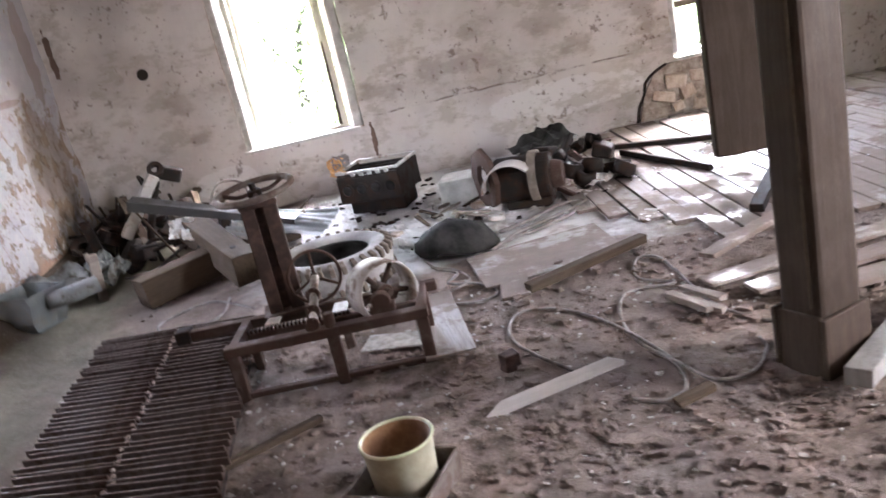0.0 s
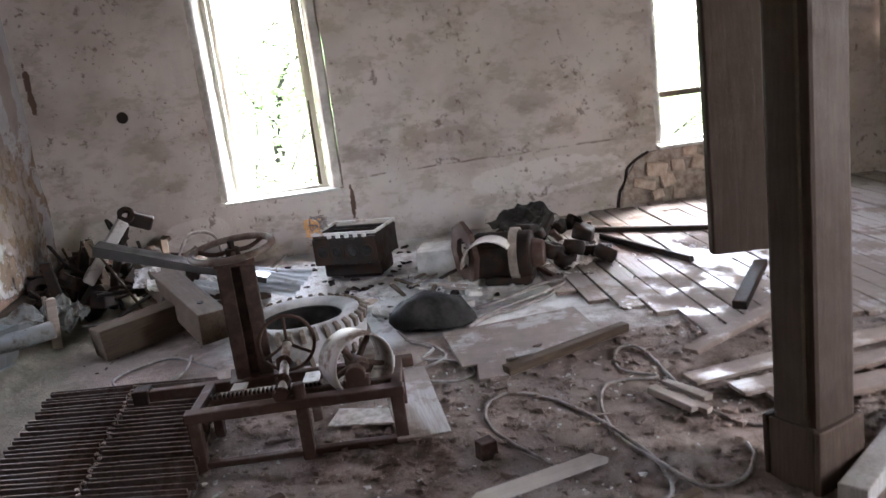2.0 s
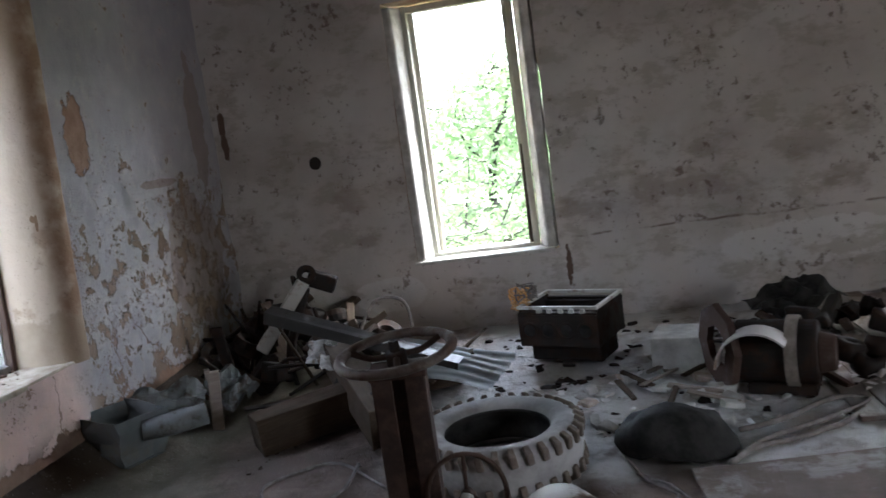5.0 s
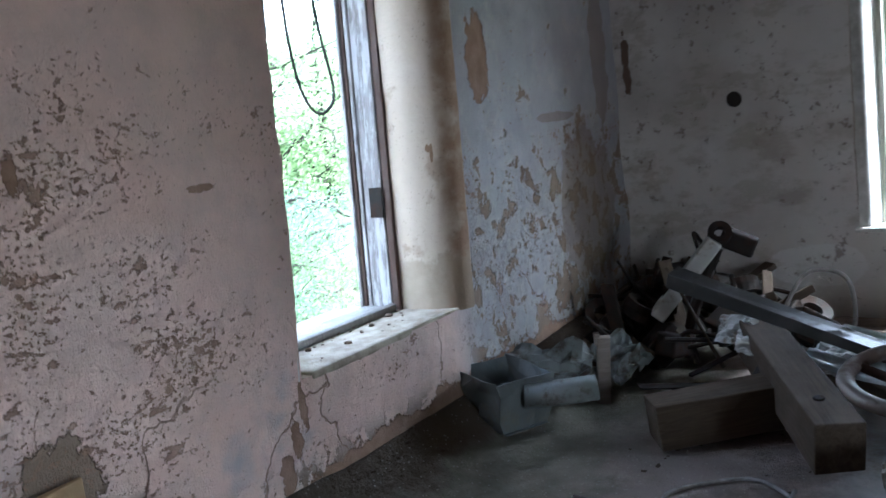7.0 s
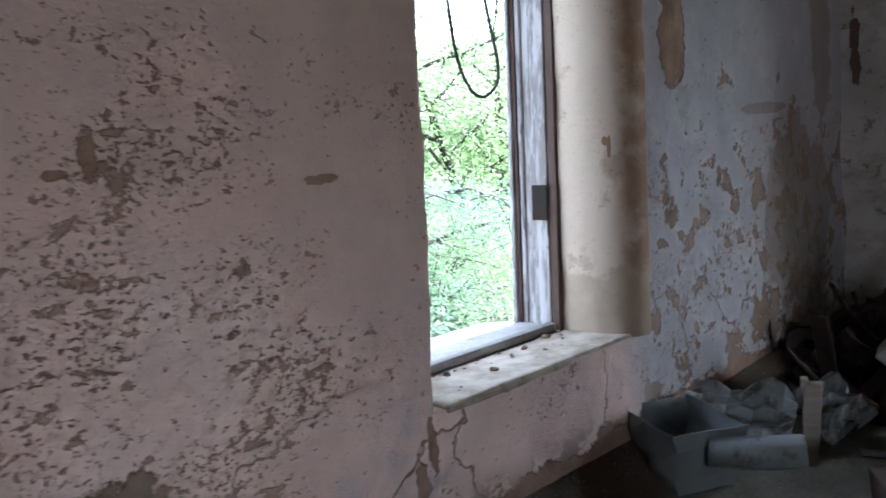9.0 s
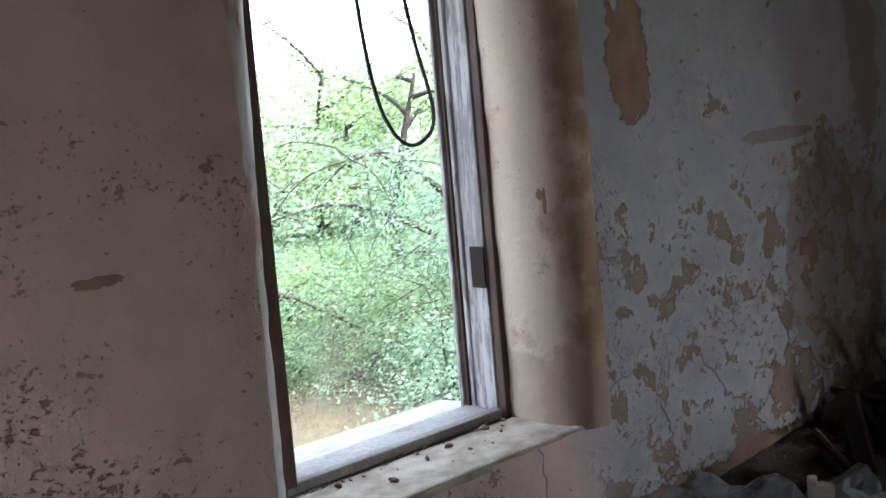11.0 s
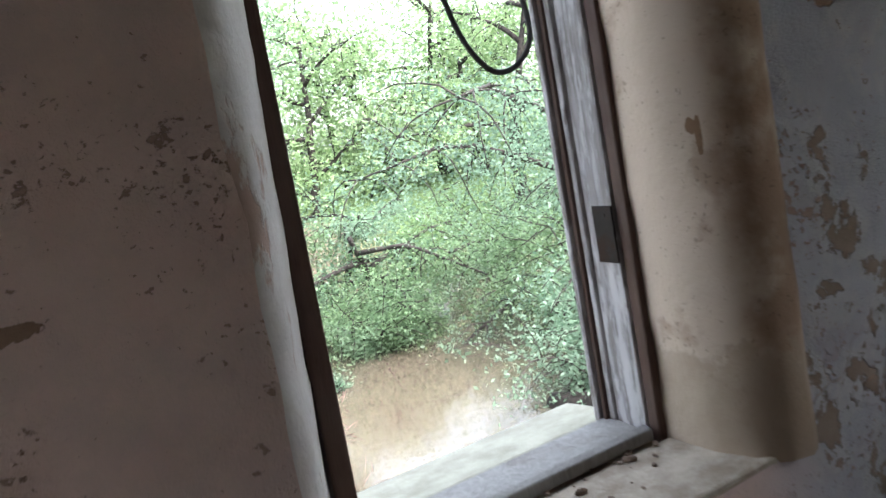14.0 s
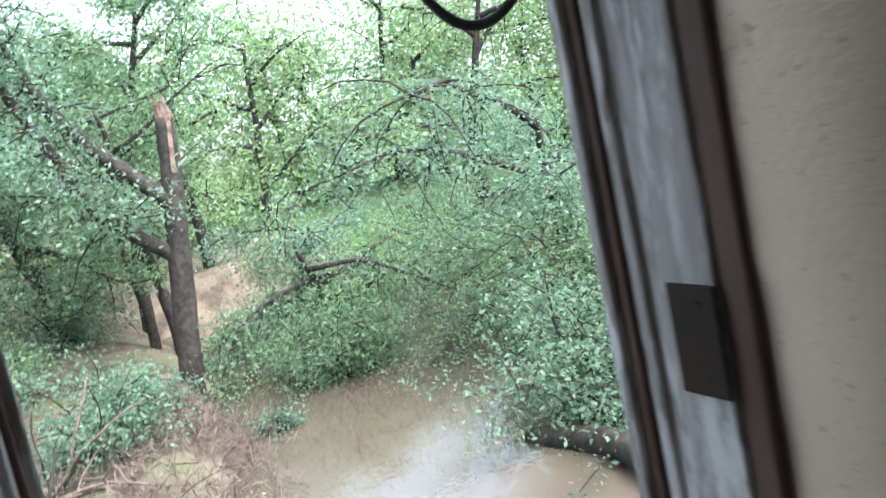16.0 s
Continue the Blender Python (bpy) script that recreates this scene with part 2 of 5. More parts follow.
def dirt():
    """Trodden earth, grey dust, greenish concrete by the left wall and pale lime at the back."""
    m = Mat("trodden_dirt", 0.95).world()
    n = m.noise(3.2, 8, 0.7)
    col = m.mix(m.step(n, 0.35, 0.65), (0.125, 0.09, 0.071), (0.43, 0.335, 0.285))
    col = m.mix(m.step(m.noise(1.1, 4), 0.4, 0.62), col, (0.26, 0.21, 0.185))
    green = m.math("MULTIPLY", m.step(m.math("ADD", m.axis(0), m.math("MULTIPLY", m.noise(2.5, 4), 0.7)), -1.3, -0.7, 1.0, 0.0), m.step(m.axis(1), 2.6, 3.3))
    col = m.mix(m.math("MULTIPLY", green, 0.85), col, m.mix(m.noise(6, 6, 0.7), (0.1, 0.087, 0.062), (0.29, 0.285, 0.22)))
    # shade at the left wall's foot, put into the colour of the berm
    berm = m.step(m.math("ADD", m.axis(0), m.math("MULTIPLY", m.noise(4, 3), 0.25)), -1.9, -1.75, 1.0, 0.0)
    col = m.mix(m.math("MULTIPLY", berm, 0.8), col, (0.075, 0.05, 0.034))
    lime = m.math("MULTIPLY", m.step(m.math("ADD", m.axis(1), m.math("MULTIPLY", m.noise(1.7, 5), 2.2)), 5.5, 6.1), m.step(m.axis(0), -0.7, -0.1))
    col = m.mix(m.math("MULTIPLY", lime, m.step(m.noise(4.2, 6, 0.7), 0.34, 0.52, 0.3, 1.0)), col, (0.7, 0.69, 0.68))
    col = m.mix(m.math("MULTIPLY", m.step(m.cells(34), 0.1, 0.2, 1.0, 0.0), 0.35), col, (0.46, 0.42, 0.38))
    h = m.math("ADD", m.noise(14, 8, 0.75), m.math("MULTIPLY", m.noise(60, 4), 0.4))
    return m.done(col, h, 1.0, 0.045, m.step(m.math("MULTIPLY", lime, m.noise(3.0, 5)), 0.2, 0.55, 0.95, 0.42))


def wood(name, dark, light, rough=0.75, dirtiness=0.4, along=0, gloss=0.3):
    """Weathered timber with grain along one axis, different on each piece."""
    m = Mat(name, rough)
    sq = [9.0, 9.0, 9.0]
    sq[along] = 0.7
    r = m.random()
    g = m.noise(3.0, 8, 0.7, tuple(sq), 1.5)
    mid = tuple((a + b) / 2 for a, b in zip(dark, light))
    col = m.mix(0.5, m.mix(m.step(g, 0.25, 0.75), dark, light), m.mix(m.noise(7, 7, 0.7), dark, mid))
    col = m.mix(m.math("MULTIPLY", m.step(m.noise(4.5, 5), 0.45, 0.7), dirtiness), col, (0.1, 0.075, 0.06))
    col = m.mix(m.math("MULTIPLY", r, 0.35), col, tuple(0.55 * c for c in dark))
    m.b.inputs["Specular IOR Level"].default_value = gloss
    return m.done(col, m.math("ADD", g, m.math("MULTIPLY", m.noise(50, 3), 0.5)), 0.4, 0.005, m.step(m.noise(6, 4), 0.3, 0.7, rough - 0.12, min(rough + 0.12, 1)))


def metal(name, a, b, rough=0.55, metallic=0.6, rust=(0.16, 0.07, 0.035), rusty=0.4):
    m = Mat(name, rough, metallic)
    n = m.step(m.noise(7, 7, 0.7), 0.62 - rusty * 0.4, 0.75 - rusty * 0.3)
    col = m.mix(n, m.mix(m.noise(3, 4), a, b), rust)
    m.put(m.b.inputs["Metallic"], m.math("MULTIPLY", m.math("SUBTRACT", 1.0, n), metallic))
    return m.done(col, m.noise(45, 5), 0.35, 0.004, m.step(n, 0, 1, rough, 0.88))


def plain(name, a, b, rough=0.85, scale=6.0, bump=0.3):
    m = Mat(name, rough)
    return m.done(m.mix(m.step(m.noise(scale, 6, 0.65), 0.3, 0.7), a, b), m.noise(scale * 6, 5), bump, 0.006)


def scraped_wood():
    """Bare wood with remains of white paint in streaks."""
    m = Mat("scraped_painted_wood", 0.85)
    g = m.noise(4.0, 8, 0.7, (9, 9, 0.5), 1.2)
    col = m.mix(m.step(g, 0.3, 0.7), (0.19, 0.165, 0.155), (0.4, 0.37, 0.36))
    paint = m.step(m.math("ADD", m.noise(5, 7, 0.7, (5, 5, 0.8)), m.math("MULTIPLY", m.noise(1.7, 3), 0.3)), 0.6, 0.7)
    col = m.mix(m.math("MULTIPLY", paint, 0.75), col, (0.6, 0.575, 0.57))
    bare = m.step(m.noise(7, 7, 0.72, (4, 4, 0.7)), 0.6, 0.68)
    col = m.mix(m.math("MULTIPLY", bare, 0.7), col, (0.13, 0.085, 0.065))
    return m.done(col, m.math("ADD", m.math("MULTIPLY", g, 0.6), paint), 0.7, 0.004)


SCRAPED = scraped_wood()
LIMEWASH, WHITEWASH, REVEAL, DIRT = plaster_left(), plaster_back(), plaster_reveal(), dirt()
POST_WOOD = wood("dark_post_timber", (0.028, 0.018, 0.012), (0.095, 0.066, 0.047), 0.7, 0.3, 2, 0.2)
GREY_WOOD = wood("grey_weathered_wood", (0.2, 0.185, 0.17), (0.52, 0.495, 0.465), 0.8, 0.4, 2)
RED_WOOD = wood("brown_painted_edge", (0.055, 0.03, 0.022), (0.15, 0.09, 0.068), 0.7, 0.4, 2)
CREAM_WOOD = wood("cream_painted_frame", (0.45, 0.44, 0.36), (0.7, 0.69, 0.6), 0.6, 0.3, 2)
WHITE_BOARD = wood("pale_bare_board", (0.5, 0.44, 0.4), (0.8, 0.74, 0.69), 0.75, 0.25, 0)


def floor_plank(name="dusty_floor_plank", dark=(0.16, 0.13, 0.11), light=(0.37, 0.33, 0.3), more=0.0):
    """Worn planks with dirt trodden over them in patches."""
    m = Mat(name, 0.55)
    g = m.noise(3.0, 8, 0.7, (0.7, 9, 9), 1.5)
    col = m.mix(m.step(g, 0.25, 0.75), dark, light)
    col = m.mix(m.math("MULTIPLY", m.random(), 0.4), col, (0.12, 0.095, 0.08))
    m.world()
    soil = m.step(m.math("ADD", m.noise(2.1, 7, 0.68), m.step(m.axis(1), 4.4, 5.6, 0.1, more)), 0.5, 0.6)
    col = m.mix(m.math("MULTIPLY", soil, 0.85), col, m.mix(m.noise(9, 6, 0.7), (0.1, 0.073, 0.058), (0.27, 0.21, 0.175)))
    m.b.inputs["Specular IOR Level"].default_value = 0.5
    return m.done(col, m.math("ADD", g, m.math("MULTIPLY", m.noise(35, 5, 0.7), soil)), 0.5, 0.006, m.step(soil, 0, 1, 0.42, 0.95))


PLANK = floor_plank()
DUST_BOARD = floor_plank("dust_covered_board", (0.3, 0.275, 0.25), (0.5, 0.475, 0.445), 0.08)
LOOSE = floor_plank("loose_dusty_plank", (0.24, 0.195, 0.16), (0.48, 0.42, 0.37), -0.06)
PALE_PLANK = wood("pale_dusty_plank", (0.22, 0.18, 0.15), (0.48, 0.42, 0.37), 0.75, 0.4, 0)
BEAM_WOOD = wood("sooty_beam", (0.042, 0.03, 0.02), (0.15, 0.108, 0.074), 0.85, 0.3, 0, 0.2)
IRON = metal("rusty_iron", (0.075, 0.055, 0.046), (0.14, 0.105, 0.088), 0.6, 0.4, (0.075, 0.045, 0.034), 0.7)
BAR_IRON = metal("worn_bar_iron", (0.08, 0.062, 0.055), (0.17, 0.14, 0.125), 0.36, 0.7, (0.07, 0.045, 0.036), 0.5)
RUST_RED = metal("rust_red_paint", (0.075, 0.042, 0.034), (0.12, 0.072, 0.058), 0.6, 0.15, (0.05, 0.034, 0.028), 0.6)
DARK_IRON = metal("dark_cast_iron", (0.016, 0.014, 0.013), (0.045, 0.038, 0.034), 0.6, 0.3, (0.045, 0.028, 0.021), 0.4)
STEEL = metal("dusty_grey_steel", (0.5, 0.49, 0.48), (0.66, 0.65, 0.63), 0.5, 0.35, (0.3, 0.22, 0.17), 0.3)
WORN = metal("worn_brown_steel", (0.13, 0.105, 0.092), (0.24, 0.205, 0.18), 0.45, 0.4, (0.11, 0.075, 0.058), 0.5)
GALV = metal("galvanised_sheet", (0.42, 0.45, 0.47), (0.62, 0.65, 0.67), 0.4, 0.6, (0.36, 0.33, 0.3), 0.25)
BLUE_TIN = metal("grey_blue_tin", (0.11, 0.125, 0.13), (0.24, 0.265, 0.27), 0.6, 0.2, (0.2, 0.2, 0.18), 0.35)
DULL_TIN = metal("dull_dirty_tin", (0.16, 0.175, 0.18), (0.28, 0.3, 0.3), 0.65, 0.3, (0.1, 0.085, 0.07), 0.4)
SHEET = metal("dark_sheet_steel", (0.024, 0.022, 0.02), (0.055, 0.051, 0.047), 0.3, 0.5, (0.05, 0.04, 0.035), 0.3)
RUBBER = plain("dusty_rubber", (0.2, 0.195, 0.19), (0.46, 0.45, 0.44), 0.9, 4)
TREAD = plain("muddy_tyre_tread", (0.13, 0.105, 0.085), (0.32, 0.28, 0.24), 0.95, 7)
HOSE = plain("grey_dusty_hose", (0.17, 0.15, 0.14), (0.36, 0.33, 0.31), 0.8, 10)
BLACK = plain("black_rubber", (0.012, 0.012, 0.012), (0.05, 0.048, 0.045), 0.7, 6)
for dull in (BLACK, DARK_IRON):
    dull.node_tree.nodes["Principled BSDF"].inputs["Specular IOR Level"].default_value = 0.1
BRICK = plain("broken_brick", (0.36, 0.27, 0.21), (0.6, 0.52, 0.45), 0.95, 12)
GLAZE = plain("yellowed_enamel", (0.27, 0.24, 0.16), (0.48, 0.46, 0.36), 0.4, 6, 0.1)
CARD = plain("brown_card", (0.3, 0.19, 0.1), (0.42, 0.3, 0.17), 0.9, 5)
PAPER = plain("white_scraps", (0.6, 0.59, 0.58), (0.82, 0.81, 0.8), 0.9, 9)
DUSTY = metal("dusty_worn_iron", (0.38, 0.355, 0.33), (0.54, 0.51, 0.475), 0.55, 0.3, (0.15, 0.1, 0.075), 0.35)
SILL = plain("dusty_yellowed_plaster", (0.28, 0.225, 0.165), (0.52, 0.455, 0.365), 0.92, 9, 0.8)


def chalk():
    """Chalky white edge with worn red-brown patches."""
    m = Mat("chalky_plaster_edge", 0.92).world()
    col = m.mix(m.noise(11, 6, 0.65), (0.5, 0.44, 0.41), (0.76, 0.72, 0.7))
    worn = m.step(m.noise(6, 6, 0.65, (1, 1, 0.6)), 0.56, 0.63)
    col = m.mix(m.math("MULTIPLY", worn, 0.7), col, (0.4, 0.22, 0.15))
    return m.done(col, m.math("SUBTRACT", m.noise(60, 5), worn), 0.7, 0.006)


CHALK = chalk()
OUTER = plain("mossy_cream_concrete", (0.28, 0.265, 0.2), (0.42, 0.4, 0.315), 0.92, 8, 0.5)
CRUMB = plain("brown_crumbs", (0.1, 0.07, 0.05), (0.26, 0.19, 0.14), 0.95, 30)
CONCRETE = plain("dusty_concrete", (0.26, 0.24, 0.22), (0.46, 0.44, 0.42), 0.9, 5)
ORANGE = plain("orange_wire_insulation", (0.6, 0.28, 0.08), (0.75, 0.5, 0.25), 0.7, 20)
PAINT = plain("dusty_white_plaster", (0.42, 0.41, 0.38), (0.7, 0.69, 0.66), 0.9, 7, 0.5)
DARK_BED = plain("near_black_bed", (0.012, 0.009, 0.008), (0.05, 0.038, 0.032), 0.9, 14, 0.8)
STAIN = plain("rust_stained_enamel", (0.15, 0.075, 0.035), (0.32, 0.19, 0.1), 0.5, 7, 0.2)
GRIT = plain("pale_grit", (0.3, 0.27, 0.24), (0.6, 0.57, 0.54), 0.9, 20)
# ceiling above the view, made dark so that it bounces less light
CEIL = plain("low_bounce_ceiling", (0.09, 0.075, 0.065), (0.2, 0.175, 0.155), 0.95, 3)


# ---- mesh helpers ----
def mesh_of(bm, name, material, smooth=False):
    me = bpy.data.meshes.new(name)
    bmesh.ops.recalc_face_normals(bm, faces=bm.faces[:])
    bm.to_mesh(me)
    bm.free()
    if smooth:
        me.shade_smooth()
    me.materials.append(material)
    return me


def part(name, bm, material, parent=None, label="", smooth=False):
    ob = new(name, mesh_of(bm, name, material, smooth))
    ob.parent = parent
    return tagged(ob, label)


def thing(name, x, y, z, label, category, yaw=0, rx=0, ry=0, group="", kind=""):
    ob = new(name)
    ob.matrix_basis = pose(x, y, z, rx, ry, yaw)
    return tagged(ob, label, category, group, kind)


def box(bm, size, m=None, bevel=0.006, wobble=0.0):
    m = m or Matrix()
    r = bmesh.ops.create_cube(bm, size=1, matrix=m @ Matrix.Diagonal((*size, 1)))
    if wobble:
        for v in r["verts"]:
            v.co += Vector([random.uniform(-wobble, wobble) for _ in range(3)])
    if bevel:
        edges = list({e for v in r["verts"] for e in v.link_edges})
        bmesh.ops.bevel(bm, geom=edges, offset=min(bevel, min(size) * 0.3), segments=2, affect="EDGES", profile=0.5)
    return bm


def cyl(bm, r, h, m=None, seg=24, r2=None, bevel=0.0, caps=True):
    out = bmesh.ops.create_cone(bm, cap_ends=caps, segments=seg, radius1=r, radius2=r if r2 is None else r2, depth=h, matrix=m or Matrix())
    if bevel:
        edges = [e for e in {e for v in out["verts"] for e in v.link_edges} if any(len(f.verts) > 4 for f in e.link_faces)]
        bmesh.ops.bevel(bm, geom=edges, offset=bevel, segments=2, affect="EDGES", profile=0.5)
    return bm


def lathe(bm, profile, seg=40, m=None):
    """Turns a closed (r, z) profile round z."""
    m = m or Matrix()
    rings = [[bm.verts.new(m @ Vector((r * math.cos(a), r * math.sin(a), z))) for r, z in profile] for a in (2 * math.pi * i / seg for i in range(seg))]
    n = len(profile)
    for i in range(seg):
        for j in range(n):
            bm.faces.new((rings[i][j], rings[(i + 1) % seg][j], rings[(i + 1) % seg][(j + 1) % n], rings[i][(j + 1) % n]))
    return bm


def ring(bm, R, r, m=None, seg=40, sides=10, sx=1.0):
    return lathe(bm, [(R + sx * r * math.cos(a), r * math.sin(a)) for a in (2 * math.pi * i / sides for i in range(sides))], seg, m)


def spline(points, n=10):
    """A smooth line through a few points."""
    p = [Vector(q) for q in points]
    p = [2 * p[0] - p[1]] + p + [2 * p[-1] - p[-2]]
    out = []
    for i in range(1, len(p) - 2):
        for k in range(n):
            t = k / n
            a, b, c, d = p[i - 1:i + 3]
            out.append(0.5 * ((2 * b) + (c - a) * t + (2 * a - 5 * b + 4 * c - d) * t * t + (3 * b - a - 3 * c + d) * t ** 3))
    return out + [p[-2]]


def tube(bm, points, radius, sides=8, taper=1.0):
    pts = [Vector(p) for p in points]
    rows = []
    up = Vector((0.13, 0.21, 1)).normalized()
    for i, p in enumerate(pts):
        d = (pts[min(i + 1, len(pts) - 1)] - pts[max(i - 1, 0)]).normalized()
        s = d.cross(up)
        s = (s if s.length > 0.05 else d.cross(Vector((1, 0, 0)))).normalized()
        u = s.cross(d).normalized()
        r = radius * (1 + (taper - 1) * i / max(len(pts) - 1, 1))
        rows.append([bm.verts.new(p + r * (math.cos(a) * s + math.sin(a) * u)) for a in (2 * math.pi * k / sides for k in range(sides))])
    for a, b in zip(rows, rows[1:]):
        for k in range(sides):
            bm.faces.new((a[k], a[(k + 1) % sides], b[(k + 1) % sides], b[k]))
    bm.faces.new(rows[0][::-1])
    bm.faces.new(rows[-1])
    return bm


def at(x, y, z, rx=0, ry=0, rz=0):
    return pose(x, y, z, rx, ry, rz)


def between(a, b):
    """A pose with x along the way from a to b, at the middle."""
    a, b = Vector(a), Vector(b)
    return Matrix.Translation((a + b) / 2) @ (b - a).to_track_quat("X", "Z").to_matrix().to_4x4(), (b - a).length


# ---- structure ----
FLOOR_BACK, CEILING = 7.61, 3.0


def bend(y):
    """How far the left wall stands from its straight line."""
    return -0.065 * max(0.0, y - 5.3)


def solid_wall(name, lo, hi, face, depth, axis, holes, material, label, rough=0.012, step=0.09, curve=None, bottom=-0.3, lean=0.0):
    """A wall with openings that go through it. axis: 'x' runs along x, its inner face at y = face."""
    def cuts(a, b, marks):
        marks = sorted({a, b, *[m for m in marks if a < m < b]})
        out = []
        for p, q in zip(marks, marks[1:]):
            k = max(1, round((q - p) / step))
            out += [p + (q - p) * i / k for i in range(k)]
        return out + [b]
    us = cuts(lo, hi, [h[i] for h in holes for i in (0, 1)])
    zs = cuts(bottom, CEILING + 0.02, [h[i] for h in holes for i in (2, 3)])
    bm = bmesh.new()
    seen = {}

    def vert(u, d, z):
        key = (round(u, 4), d, round(z, 4))
        if key not in seen:
            j = noise.noise(Vector((u * 2.1, z * 2.1, d * 3 + face))) * rough + noise.noise(Vector((u * 9, z * 9, d * 5 + face))) * rough * 0.4
            off = face + (depth * d) + (j if d == 0 else 0) + (curve(u) if curve else 0)
            k = noise.noise(Vector((u * 5 + 9, z * 5, d))) * rough * 0.8
            if lean:
                k += lean * max(0.0, min(z, 2.7) - 0.64) * max(0.0, 1 - abs(u - 4.6) / 2.0)
            seen[key] = bm.verts.new((u + k, off, z) if axis == "x" else (off, u + k, z))
        return seen[key]

    def solid(i, j):
        if not (0 <= i < len(us) - 1 and 0 <= j < len(zs) - 1):
            return False
        cu, cz = (us[i] + us[i + 1]) / 2, (zs[j] + zs[j + 1]) / 2
        return not any(h[0] < cu < h[1] and h[2] < cz < h[3] for h in holes)
    for i in range(len(us) - 1):
        for j in range(len(zs) - 1):
            if not solid(i, j):
                continue
            a, b, c, d = us[i], us[i + 1], zs[j], zs[j + 1]
            for k in (0, 1):
                bm.faces.new([vert(a, k, c), vert(b, k, c), vert(b, k, d), vert(a, k, d)])
            for di, dj, e in ((-1, 0, ((a, c), (a, d))), (1, 0, ((b, c), (b, d))), (0, -1, ((a, c), (b, c))), (0, 1, ((a, d), (b, d)))):
                if not solid(i + di, j + dj):
                    (u1, z1), (u2, z2) = e
                    f = bm.faces.new([vert(u1, 0, z1), vert(u2, 0, z2), vert(u2, 1, z2), vert(u1, 1, z1)])
                    f.material_index = 1
    ob = part(name, bm, material, None, label)
    ob.data.materials.append(REVEAL)
    return tagged(ob, category="wall", kind="structure")


LW = (4.05, 5.17, 0.635, 2.62)
solid_wall("wall_west", -3.0, 8.2, -2.18, -0.64, "y", [LW], LIMEWASH, "thick wall with flaking pinkish limewash over brown render", 0.02, 0.07, bend, -0.3, 0.085)
W1, W2 = (-0.79, 0.35, 0.565, 2.6), (3.36, 4.5, 0.525, 2.6)
solid_wall("wall_north", -2.45, 5.7, FLOOR_BACK, 0.6, "x", [W1, W2], WHITEWASH, "thick grey-white whitewashed wall with damp stains", 0.015, 0.1)
solid_wall("wall_east", -3.0, 7.6, 5.6, 0.4, "y", [(0.7, 1.7, 0.7, 2.5)], WHITEWASH, "plain whitewashed wall", 0.01, 0.3)
solid_wall("wall_south", -2.2, 5.6, -3.0, -0.4, "x", [], WHITEWASH, "plain whitewashed wall", 0.01, 0.3)

bm = bmesh.new()
box(bm, (8.6, 11.4, 0.12), at(1.7, 2.4, CEILING + 0.06), 0)
tagged(part("ceiling", bm, CEIL), "timber ceiling above the view, dark to cut bounced light", "ceiling", kind="structure")


def floor_z(x, y):
    """Height of the uneven dirt floor."""
    n = 0.022 * noise.noise(Vector((x * 1.3, y * 1.3, 0))) + 0.012 * noise.noise(Vector((x * 4, y * 4, 3))) + 0.01 * noise.noise(Vector((x * 11, y * 11, 7))) + 0.007 * noise.noise(Vector((x * 23, y * 23, 9)))
    calm = 0.35 if x < -0.5 and y > 3 else 1.0
    berm = 0.24 * max(0.0, min(1.0, (-1.72 - x) / 0.45)) ** 1.3
    return n * calm - 0.012 + berm


def grid_mesh(name, xs, ys, height, material):
    verts = [(x, y, height(x, y)) for y in ys for x in xs]
    w = len(xs)
    faces = [(j * w + i, j * w + i + 1, (j + 1) * w + i + 1, (j + 1) * w + i) for j in range(len(ys) - 1) for i in range(w - 1)]
    me = bpy.data.meshes.new(name)
    me.from_pydata(verts, [], faces)
    me.shade_smooth()
    me.materials.append(material)
    return me


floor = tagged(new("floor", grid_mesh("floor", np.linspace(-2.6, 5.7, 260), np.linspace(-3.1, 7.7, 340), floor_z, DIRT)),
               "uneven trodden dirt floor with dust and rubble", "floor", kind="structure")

# ---- windows ----
def frame_bar(name, size, m, material, parent, label="", wobble=0.003):
    bm = bmesh.new()
    box(bm, size, m, 0.005, wobble)
    return part(name, bm, material, parent, label)


win = thing("window_1", -2.5, 4.62, 0.635, "deep weathered wooden window casing with no glass", "window", 0, -4.0, kind="structure")
for side, y in ((1, 0.41), (-1, -0.39)):
    # y is the clear edge of the opening
    frame_bar("inner_stop", (0.045, 0.05, 1.96), at(0.0, y + side * 0.03, 0.99), RED_WOOD, win, "dark red-brown painted edge")
    frame_bar("jamb", (0.12, 0.06, 1.96), at(-0.085, y + side * 0.03, 0.99), SCRAPED, win, "grey bare wood jamb with peeled paint")
    frame_bar("jamb_strip", (0.022, 0.07, 1.96), at(-0.157, y + side * 0.022, 0.99), SCRAPED, win)
    frame_bar("outer_stop", (0.018, 0.08, 1.96), at(-0.178, y + side * 0.018, 0.99), RED_WOOD, win)
    frame_bar("outer_lip", (0.022, 0.09, 1.96), at(-0.199, y + side * 0.012, 0.99), SCRAPED, win)
frame_bar("bottom_rail", (0.17, 0.84, 0.05), at(-0.105, -0.01, 0.008), GREY_WOOD, win, "grey weathered bottom rail").matrix_basis = pose(0, 0, 0, 4.0)
frame_bar("rail_lip", (0.035, 0.84, 0.035), at(-0.005, -0.01, 0.03), GREY_WOOD, win).matrix_basis = pose(0, 0, 0, 4.0)
frame_bar("head", (0.22, 0.84, 0.06), at(-0.1, -0.01, 1.94), GREY_WOOD, win)
bm = bmesh.new()
box(bm, (0.082, 0.006, 0.15), at(0, 0, 0), 0.002)
